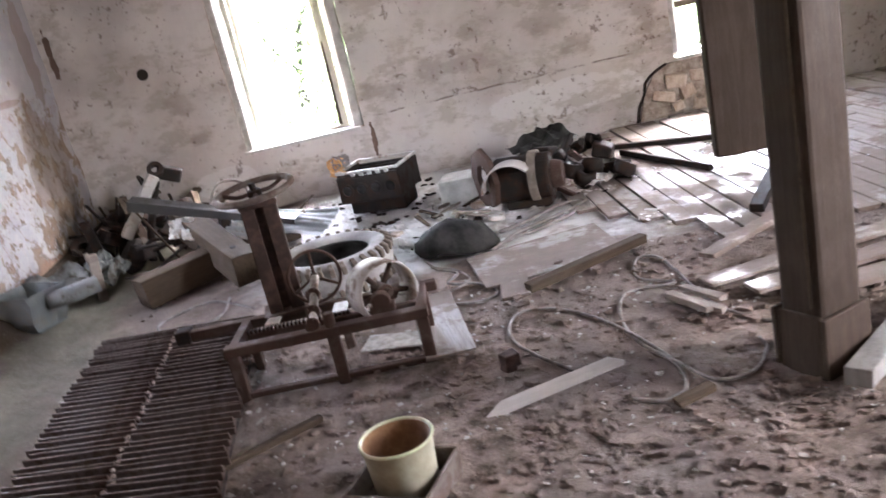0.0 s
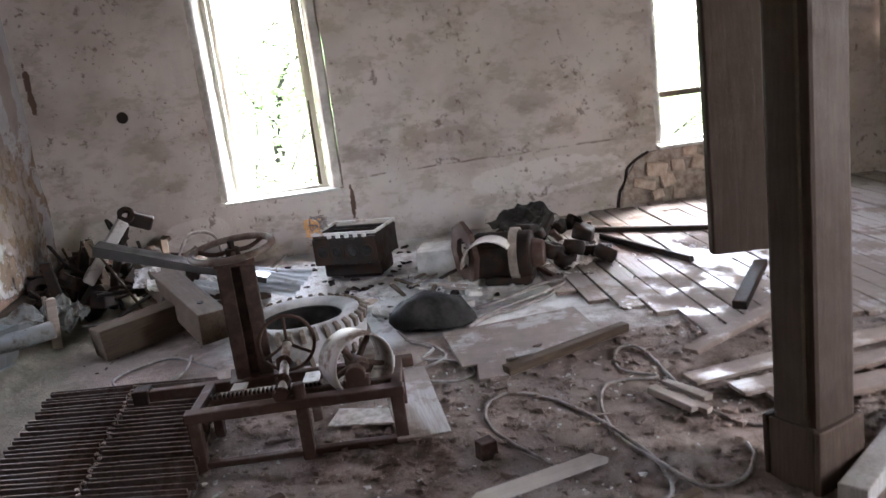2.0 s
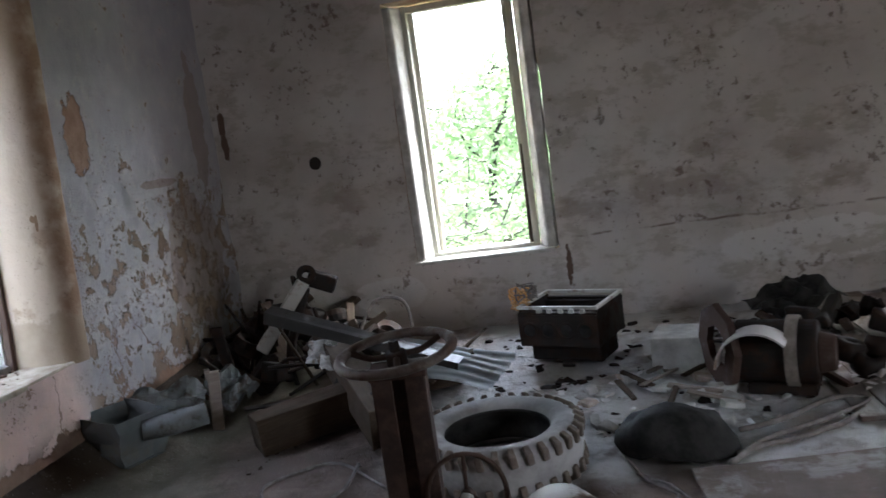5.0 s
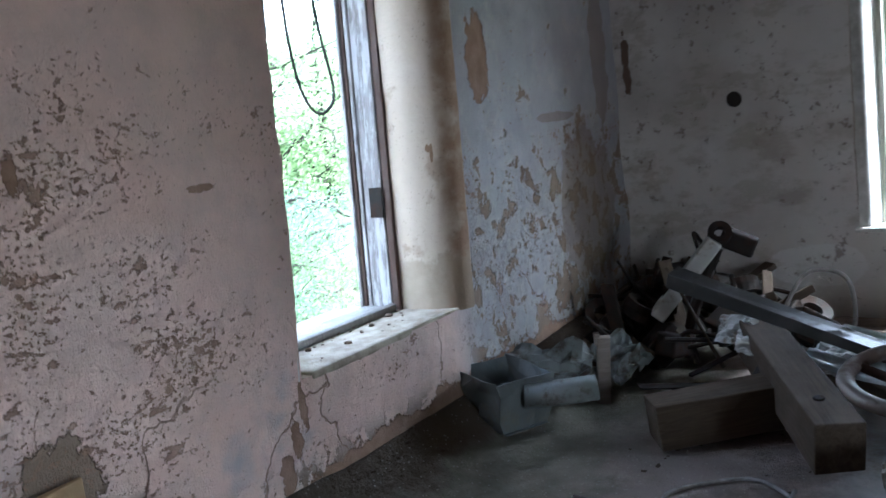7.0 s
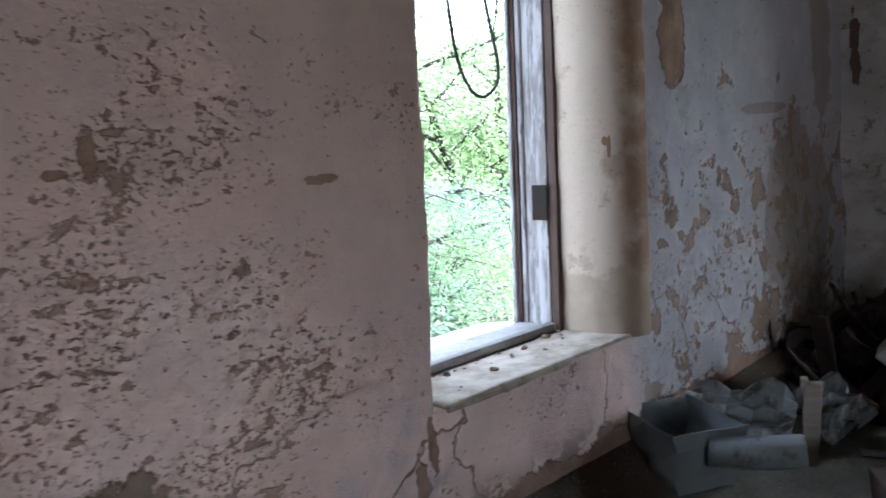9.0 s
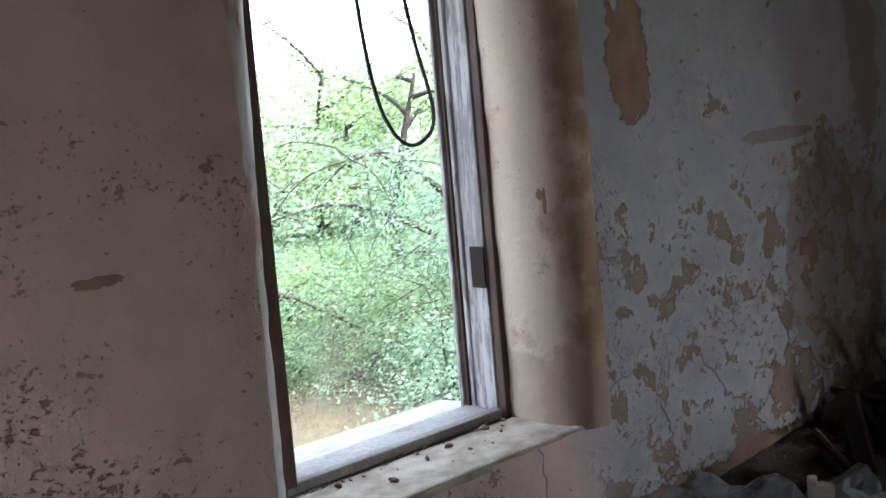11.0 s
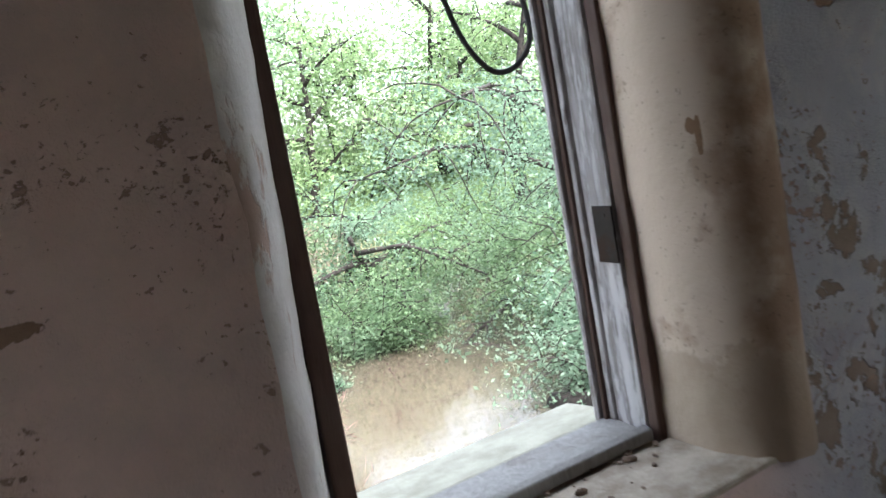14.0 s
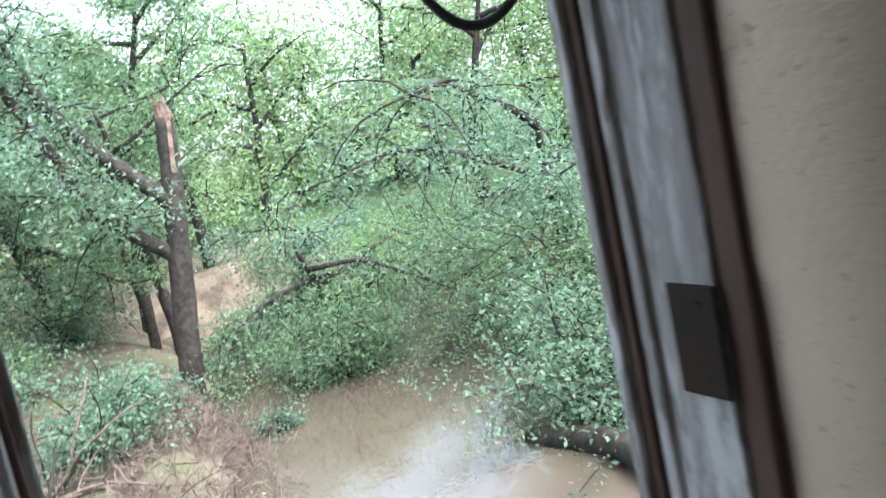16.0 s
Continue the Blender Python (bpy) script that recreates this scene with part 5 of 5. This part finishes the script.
hose([(1.25, 2.92, 0), (1.04, 3.33, 0), (1.03, 3.6, 0), (1.15, 3.71, 0), (1.34, 3.62, 0), (1.47, 3.36, 0), (1.56, 3.04, 1), (1.61, 2.81, 1), (1.59, 2.65, 0), (1.49, 2.58, 0), (1.37, 2.64, 0)], 0.0085, HOSE, "grey dusty hose lying in a wide loop")
hose([(2.2, 2.95, 0), (2.08, 3.02, 0), (1.95, 3.27, 1), (1.96, 3.73, 0), (1.93, 4.01, 1), (1.82, 4.04, 1), (1.76, 3.83, 0), (1.89, 3.63, 2), (1.66, 3.67, 0), (1.55, 3.43, 0), (1.53, 3.11, 0), (1.61, 2.81, 2), (1.7, 2.63, 0), (1.85, 2.63, 0), (1.97, 2.78, 0), (1.99, 2.88, 0)], 0.008, HOSE, "grey dusty hose curling round the post")
hose([(-0.45, 4.75, 0), (-0.76, 5.05, 0), (-0.95, 4.98, 0), (-1.08, 4.81, 0), (-0.98, 4.63, 0), (-0.8, 4.58, 0), (-0.65, 4.72, 1), (-0.63, 4.95, 3)], 0.0085, HOSE, "grey hose loop behind the grating")
hose([(0.55, 4.15, 0), (0.75, 4.05, 0), (0.95, 4.0, 0), (1.04, 4.1, 0), (0.95, 4.25, 0), (0.78, 4.33, 1), (0.85, 4.5, 0), (0.74, 4.68, 0), (0.66, 4.9, 2)], 0.0085, HOSE, "grey hose coiled behind the pulley")
hose([(0.5, 4.25, 0), (0.68, 4.2, 0), (0.9, 4.3, 1), (0.86, 4.55, 0), (0.7, 4.75, 0)], 0.008, HOSE, "grey hose coiled behind the pulley")
hose([(1.1, 4.78, 0), (1.29, 5.01, 0), (1.51, 5.14, 0), (1.74, 5.3, 0), (1.86, 5.42, 0), (1.7, 5.45, 0), (1.4, 5.2, 1), (1.2, 5.15, 0)], 0.014, HOSE, "flattened grey hose beside the motor")
hose([(1.15, 4.9, 0), (1.4, 5.0, 0), (1.62, 5.1, 0), (1.8, 5.3, 0)], 0.013, HOSE, "flattened grey hose beside the motor")

# ---- corner pile ----
timber("heavy_beam", (-0.5, 5.12, 0.15), (-1.22, 6.42, 0.33), 0.19, 0.2, BEAM_WOOD, "heavy squared beam end with a bolt hole", "beam", "beams in the corner pile")
timber("heavy_beam", (-1.3, 5.28, 0.1), (-0.72, 5.72, 0.14), 0.2, 0.2, BEAM_WOOD, "heavy dusty beam lying across the floor", "beam", "beams in the corner pile")
timber("heavy_beam", (-1.0, 5.9, 0.08), (-0.3, 6.2, 0.08), 0.16, 0.14, BEAM_WOOD, "dark beam end under the pile", "beam", "beams in the corner pile")
bm = bmesh.new()
cyl(bm, 0.022, 0.03, at(-0.6, 5.29, 0.27, 8), 14, None, 0.004)
tagged(part("bolt", bm, DARK_IRON), "dark bolt head in the beam end", "bolt")
# long folded sheet lying over the pile
m, L = between((-1.43, 6.02, 0.62), (-0.2, 5.75, 0.27))
bm = bmesh.new()
box(bm, (L, 0.1, 0.006), at(0, 0, 0.02, 12), 0.002)
box(bm, (L, 0.006, 0.075), at(0, -0.045, -0.03), 0.002)
for v in bm.verts:
    # the strip narrows towards its low end
    v.co.z *= 1 - 0.5 * (v.co.x / L + 0.5)
ob = part("folded_sheet", bm, SHEET)
ob.matrix_basis = m
tagged(ob, "long dark folded metal strip lying across the pile", "scrap")
# corrugated sheet
bm = bmesh.new()
rows = [[bm.verts.new((x, 0.02 * i, 0.012 * math.sin(i * 1.57) + 0.03 * noise.noise(Vector((x * 3, i * 0.1, 0))))) for x in np.linspace(-0.4, 0.4, 9)] for i in range(24)]
for a, b in zip(rows, rows[1:]):
    for k in range(8):
        bm.faces.new((a[k], a[k + 1], b[k + 1], b[k]))
bmesh.ops.solidify(bm, geom=bm.faces[:], thickness=0.003)
ob = part("corrugated_sheet", bm, GALV, None, "", True)
ob.matrix_basis = at(-0.42, 5.72, 0.2, 8, 8, -18)
tagged(ob, "bent corrugated galvanised sheet under the strip", "sheet")
# pale arm with pulley
arm = thing("pump_arm", -1.45, 6.5, 0.0, "pale metal arm with a dark pulley leaning in the pile", "scrap")
m, L = between((-0.24, -0.08, 0.28), (0.1, 0.02, 0.71))
bm = bmesh.new()
box(bm, (L, 0.17, 0.09), m, 0.012)
part("arm", bm, STEEL, arm)
bm = bmesh.new()
lathe(bm, [(0.03, -0.02), (0.065, -0.025), (0.055, 0.0), (0.065, 0.025), (0.03, 0.02)], 24, at(0.13, 0, 0.75, 50, 30))
part("pulley", bm, DARK_IRON, arm, "dark pulley")
bm = bmesh.new()
box(bm, (0.2, 0.12, 0.11), at(0.2, 0.1, 0.68, 0, 25, 10), 0.015)
part("bracket", bm, DARK_IRON, arm)
bm = bmesh.new()
tube(bm, [(-0.12, 0, 0.02), (-0.05, 0, 0.3), (0.1, 0.02, 0.66)], 0.035, 8)
part("leg", bm, DARK_IRON, arm)
# stake
bm = bmesh.new()
box(bm, (0.07, 0.045, 0.4), at(0, 0, 0.2, 3, 4), 0.006, 0.004)
box(bm, (0.03, 0.05, 0.06), at(-0.02, 0, 0.385), 0.004)
ob = part("stake", bm, PALE_PLANK)
ob.matrix_basis = at(-1.73, 5.72, floor_z(-1.73, 5.72) - 0.03, 0, 0, 30)
tagged(ob, "short wooden stake with a pale split top", "stake")


def crumpled(name, size, m, mat, label, rough=0.06, n=9, category="scrap"):
    """A sheet bent and creased."""
    bm = bmesh.new()
    bmesh.ops.create_grid(bm, x_segments=n, y_segments=n, size=0.5)
    sd = random.uniform(0, 50)
    for v in bm.verts:
        k = Vector((v.co.x * 3, v.co.y * 3, sd))
        v.co = Vector((v.co.x * size[0], v.co.y * size[1], rough * (abs(noise.noise(k)) * 2 - 0.5) + rough * 0.5 * noise.noise(k * 2.7)))
    bmesh.ops.solidify(bm, geom=bm.faces[:], thickness=0.004)
    ob = part(name, bm, mat)
    ob.matrix_basis = m
    return tagged(ob, label, category)


# tin trough by the left wall, with its spout
tin = thing("tin_trough", -1.96, 5.12, 0.09, "open grey-blue sheet-metal trough with a long spout", "trough", -24)
foot = [(-0.17, -0.12), (0.13, -0.12), (0.15, 0.12), (-0.16, 0.12)]
rim = [(-0.22, -0.15), (0.16, -0.16), (0.21, 0.14), (-0.2, 0.16)]
for i in range(4):
    j = (i + 1) % 4
    bm = bmesh.new()
    f = bm.faces.new([bm.verts.new((*foot[i], 0)), bm.verts.new((*foot[j], 0)), bm.verts.new((*rim[j], 0.26)), bm.verts.new((*rim[i], 0.25))])
    bmesh.ops.subdivide_edges(bm, edges=bm.edges[:], cuts=3, use_grid_fill=True)
    for v in bm.verts:
        v.co += Vector((1, 1, 0)) * 0.024 * noise.noise(v.co * 8)
    bmesh.ops.solidify(bm, geom=bm.faces[:], thickness=0.004)
    part("side", bm, BLUE_TIN, tin)
bm = bmesh.new()
box(bm, (0.3, 0.24, 0.006), at(0, 0, 0.0), 0.002)
part("bottom", bm, BLUE_TIN, tin)
bm = bmesh.new()
tube(bm, [(0.15, 0.0, 0.17), (0.24, 0.13, 0.16), (0.34, 0.28, 0.17)], 0.062, 16, 0.95)
part("spout", bm, DULL_TIN, tin, "", True)
crumpled("crumpled_sheet", (0.5, 0.4), at(-1.98, 5.52, 0.24, 12, 6, 20), DULL_TIN, "crumpled grey tin sheet behind the trough", 0.07)
crumpled("crumpled_sheet", (0.3, 0.26), at(-1.72, 5.9, 0.2, 40, -15, 70), DULL_TIN, "crumpled dull sheet in the pile", 0.1)
crumpled("white_sheet", (0.2, 0.15), at(-1.12, 6.0, 0.34, 55, 0, -15), STEEL, "bent white metal sheet in the pile", 0.03)
crumpled("white_sheet", (0.16, 0.1), at(-1.0, 5.85, 0.3, 30, 20, 20), PAPER, "torn white scrap in the pile", 0.03)
crumpled("white_sheet", (0.22, 0.18), at(-0.62, 5.9, 0.24, 30, 10, 0), PAPER, "torn white scrap in the pile", 0.03)
# dark heap in the very corner
random.seed(8)
for k in range(44):
    x, y = random.uniform(-2.15, -0.95), random.uniform(6.15, 7.35)
    z = 0.06 + 0.32 * max(0.0, 1 - math.hypot((x + 1.75) / 0.7, (y - 6.9) / 0.7)) + random.uniform(0, 0.12)
    tilt = at(x, y, z, random.uniform(-35, 35), random.uniform(-35, 35), random.uniform(0, 360))
    kind = k % 4
    bm = bmesh.new()
    if kind == 0:
        box(bm, (random.uniform(0.3, 0.7), random.uniform(0.05, 0.1), random.uniform(0.03, 0.07)), None, 0.005, 0.006)
        ob, lab = part("scrap_board", bm, BEAM_WOOD), "dark broken board in the corner heap"
    elif kind == 1:
        tube(bm, spline([(random.uniform(-0.3, 0.3), random.uniform(-0.2, 0.2), random.uniform(-0.03, 0.2)) for _ in range(4)], 6), 0.014, 7)
        ob, lab = part("scrap_pipe", bm, DARK_IRON), "bent dark pipe in the corner heap"
    elif kind == 2:
        lathe(bm, [(0.06, -0.04), (0.12, -0.05), (0.13, 0.0), (0.12, 0.05), (0.06, 0.04)], 20)
        ob, lab = part("scrap_drum", bm, DARK_IRON), "dark iron drum in the corner heap"
    else:
        box(bm, (random.uniform(0.18, 0.32), random.uniform(0.14, 0.24), random.uniform(0.1, 0.2)), None, 0.015, 0.02)
        ob, lab = part("scrap_casing", bm, DARK_IRON), "dark machine casing in the corner heap"
    ob.matrix_basis = tilt
    tagged(ob, lab, "scrap", "corner heap")
bm = bmesh.new()
tube(bm, spline([(-1.0, 6.4, 0.3), (-0.9, 6.6, 0.5), (-0.72, 6.7, 0.45), (-0.68, 6.6, 0.2), (-0.8, 6.4, 0.1)], 8), 0.012, 7)
tagged(part("bent_wire", bm, HOSE, None, "", True), "bent pale wire hoop in the pile", "wire")

# heap of scrap behind the motor
for k in range(18):
    x, y = random.uniform(1.7, 2.3), random.uniform(5.6, 6.7)
    tilt = at(x, y, random.uniform(0.05, 0.2), random.uniform(-30, 30), random.uniform(-30, 30), random.uniform(0, 360))
    bm = bmesh.new()
    if k % 3 == 0:
        lathe(bm, [(0.03, -0.05), (0.075, -0.05), (0.085, 0.0), (0.075, 0.05), (0.03, 0.05)], 18)
        ob, lab = part("gear_case", bm, DARK_IRON, None, "", True), "round dark gear case in the scrap heap"
    elif k % 3 == 1:
        box(bm, (random.uniform(0.16, 0.32), random.uniform(0.1, 0.2), random.uniform(0.06, 0.14)), None, 0.02, 0.02)
        ob, lab = part("machine_part", bm, DARK_IRON), "greasy dark machine part in the scrap heap"
    else:
        box(bm, (random.uniform(0.3, 0.5), 0.05, 0.035), None, 0.006, 0.004)
        ob, lab = part("scrap_bar", bm, IRON), "rusty bar in the scrap heap"
    ob.matrix_basis = tilt
    tagged(ob, lab, "scrap", "scrap behind the motor")
crumpled("dark_sheet", (0.5, 0.4), at(1.85, 6.8, 0.2, 12, -10, 30), BLACK, "crumpled dark sheet on the scrap heap", 0.06)
crumpled("dark_sheet", (0.35, 0.3), at(2.15, 6.55, 0.16, -12, 14, 80), DARK_IRON, "crumpled dark sheet on the scrap heap", 0.1)
crumpled("pale_sheet", (0.3, 0.2), at(2.02, 5.72, 0.08, 10, 5, 40), STEEL, "pale bent sheet by the scrap heap", 0.06)

# brown board low on the left wall
timber("brown_board", (-2.1, 2.88, 0.42), (-2.12, 3.1, 0.42), 0.03, 0.5, CARD, "brown board leaning on the wall", "board")

# ---- pieces: floor planks, bricks, rubble ----
random.seed(33)
plank_meshes = []
for k in range(4):
    bm = bmesh.new()
    box(bm, (1.0, 0.138, 0.03), None, 0.004, 0.003)
    plank_meshes.append(mesh_of(bm, "plank", PLANK))
x = 1.82
while x < 5.5:
    y = 4.05 + 0.35 * noise.noise(Vector((x * 2, 0, 0))) + (0.55 if x < 2.4 else 0.0) + max(0, 2.2 - x) * 1.2
    while y < 7.5:
        L = min(random.uniform(1.1, 2.4), 7.56 - y)
        if L > 0.15:
            p = new("plank", random.choice(plank_meshes))
            p.parent = floor
            p.matrix_basis = at(x + random.uniform(-0.004, 0.004), y + L / 2, -0.004 + random.uniform(-0.006, 0.006), random.uniform(-1, 1), random.uniform(-0.3, 0.3), 90 + random.uniform(-0.4, 0.4)) @ Matrix.Diagonal((L - 0.01, 1, 1, 1))
        y += L
    x += 0.146

# bricks laid bare under the right-hand window
brick_meshes = []
for k in range(4):
    bm = bmesh.new()
    box(bm, (0.225, 0.06, 0.088), None, 0.014, 0.022)
    brick_meshes.append(mesh_of(bm, "brick", BRICK))
north = bpy.data.objects["wall_north"]
bm = bmesh.new()
edge = ((2.95, 0.0), (2.99, 0.16), (3.05, 0.3), (3.13, 0.42), (3.29, 0.5), (4.3, 0.5), (4.3, 0.0))
near, deep = [[bm.verts.new((x, y, z)) for x, z in edge] for y in (7.586, 7.66)]
bm.faces.new(near), bm.faces.new(deep[::-1])
for i in range(len(edge)):
    j = (i + 1) % len(edge)
    bm.faces.new((near[i], near[j], deep[j], deep[i]))
part("mortar_bed", bm, plain("dark_crumbling_mortar", (0.2, 0.16, 0.13), (0.46, 0.41, 0.36), 0.95, 14), north, "dark crumbling mortar")
for r in range(4):
    for k in range(6):
        x = 3.07 + k * 0.24 + 0.11 * (r % 2)
        if x - 0.11 < 2.97 + 0.085 * r or x > 4.2 or random.random() < 0.22:
            continue
        b = new("brick", random.choice(brick_meshes))
        b.parent = north
        b.matrix_basis = at(x + random.uniform(-0.02, 0.02), 7.592 + random.uniform(-0.022, 0.008), 0.085 + r * 0.12 + random.uniform(-0.01, 0.01), random.uniform(-10, 10), random.uniform(-16, 16), random.uniform(-12, 12)) @ Matrix.Diagonal((random.uniform(0.5, 1.05), 1, random.uniform(0.8, 1.5), 1))
bm = bmesh.new()
tube(bm, spline([(2.93, 7.6, 0.0), (2.96, 7.6, 0.14), (3.02, 7.6, 0.24), (3.05, 7.6, 0.36), (3.14, 7.6, 0.44), (3.27, 7.6, 0.5)], 6), 0.018, 5, 0.7)
tagged(part("trim", bm, DARK_IRON), "dark crack in the wall beside the bare bricks", "crack", kind="structure")


def chips(name, count, area, size, mat, label, flat=0.5, cluster=0):
    """Loose bits scattered over the floor, joined."""
    spots = [(random.uniform(area[0], area[1]), random.uniform(area[2], area[3])) for _ in range(cluster)]
    corners = [Vector((i, j, k)) for i in (-0.5, 0.5) for j in (-0.5, 0.5) for k in (-0.5, 0.5)]
    sides = ((0, 1, 3, 2), (4, 6, 7, 5), (0, 4, 5, 1), (2, 3, 7, 6), (0, 2, 6, 4), (1, 5, 7, 3))
    verts, faces = [], []
    for _ in range(count):
        if spots:
            c = random.choice(spots)
            x, y = random.gauss(c[0], 0.16), random.gauss(c[1], 0.16)
        else:
            x, y = random.uniform(area[0], area[1]), random.uniform(area[2], area[3])
        s = random.uniform(*size) * random.uniform(0.5, 1)
        lift = floor_z(x, y) + s * flat * 0.35 + (0.014 if x > 1.85 and y > 4.5 else 0)
        m = at(x, y, lift, random.uniform(-20, 20), random.uniform(-20, 20), random.uniform(0, 360)) @ Matrix.Diagonal((s * random.uniform(0.7, 1.6), s * random.uniform(0.5, 1), s * flat, 1))
        n = len(verts)
        verts += [m @ (c + Vector([random.uniform(-0.22, 0.22) for _ in range(3)])) for c in corners]
        faces += [tuple(n + i for i in f) for f in sides]
    me = bpy.data.meshes.new(name)
    me.from_pydata(verts, [], faces)
    me.materials.append(mat)
    return tagged(new(name, me), label, "rubble", kind="stuff")


chips("dirt_clods", 3000, (-0.4, 3.6, 1.2, 4.3), (0.01, 0.045), DIRT, "brown dirt clods scattered over the floor", 0.6)
chips("dirt_clods", 1900, (1.0, 3.2, 1.6, 3.3), (0.008, 0.032), DIRT, "brown dirt clods round the post", 0.6, 14)
chips("pale_chips", 1000, (-0.3, 3.3, 1.6, 4.5), (0.006, 0.024), GRIT, "pale plaster chips scattered on the dirt", 0.35)
chips("pale_chips", 230, (-0.2, 2.2, 5.2, 7.2), (0.015, 0.06), PAPER, "white plaster flakes on the lime-dusted floor", 0.25)
chips("pale_chips", 200, (2.1, 3.4, 4.6, 6.2), (0.012, 0.05), PAPER, "white paper and plaster bits on the planks", 0.2, 9)
chips("dark_bits", 160, (-0.3, 2.4, 5.2, 7.3), (0.02, 0.09), DARK_IRON, "dark scrap bits on the floor", 0.3)
chips("dark_bits", 40, (-1.4, -0.6, 5.0, 6.2), (0.01, 0.03), BEAM_WOOD, "dark bits under the pile", 0.4)
chips("grating_bits", 60, (-1.2, -0.35, 2.6, 4.5), (0.01, 0.03), PAPER, "pale chips caught in the grating", 0.35)
chips("wall_rubble", 110, (-2.12, -1.85, 3.6, 5.6), (0.006, 0.026), DIRT, "fallen plaster at the foot of the wall", 0.4)

# broken slabs and tiles between the tyre and the motor
for k in range(34):
    x, y = random.uniform(0.45, 1.25), random.uniform(5.25, 6.2)
    w, d = random.uniform(0.04, 0.13), random.uniform(0.04, 0.1)
    bm = bmesh.new()
    box(bm, (w, d, random.uniform(0.015, 0.04)), None, 0.004, 0.008)
    ob = part("broken_tile", bm, random.choice([PAINT, PAINT, BRICK, CONCRETE]))
    ob.matrix_basis = at(x, y, floor_z(x, y) + 0.016, random.uniform(-12, 12), random.uniform(-12, 12), random.uniform(0, 360))
    tagged(ob, "broken pale tile lying on the dusty floor", "tile", "broken tiles")
for k in range(9):
    x, y = random.uniform(0.6, 1.3), random.uniform(5.4, 6.1)
    a = random.uniform(0, 3.1)
    timber("lath", (x, y, floor_z(x, y) + 0.03), (x + 0.3 * math.cos(a), y + 0.3 * math.sin(a), floor_z(x, y) + 0.045), 0.035, 0.015, random.choice([PALE_PLANK, BEAM_WOOD]), "short splintered lath on the floor", "lath", "splintered laths")

# upright boards and rods leaning in the corner
random.seed(52)
for k in range(12):
    x, y = random.uniform(-2.0, -1.1), random.uniform(6.2, 7.2)
    a = random.uniform(0, 6.28)
    r = random.uniform(0.15, 0.35)
    timber("leaning_board" if k % 2 else "leaning_rod", (x, y, 0.05), (x + r * math.cos(a), y + r * 0.6 * math.sin(a), random.uniform(0.35, 0.62)), 0.08 if k % 2 else 0.02, 0.02, random.choice([BEAM_WOOD, DARK_IRON, POST_WOOD]), "dark scrap piece leaning in the corner heap", "scrap", "corner heap")
for k in range(14):
    x, y = random.uniform(-1.6, -0.35), random.uniform(5.55, 6.5)
    timber("scrap_strip", (x, y, random.uniform(0.05, 0.28)), (x + random.uniform(-0.35, 0.35), y + random.uniform(-0.25, 0.25), random.uniform(0.04, 0.3)), random.uniform(0.03, 0.09), 0.012, random.choice([DARK_IRON, SHEET, BEAM_WOOD]), "bent scrap strip in the pile", "scrap", "strips in the pile")
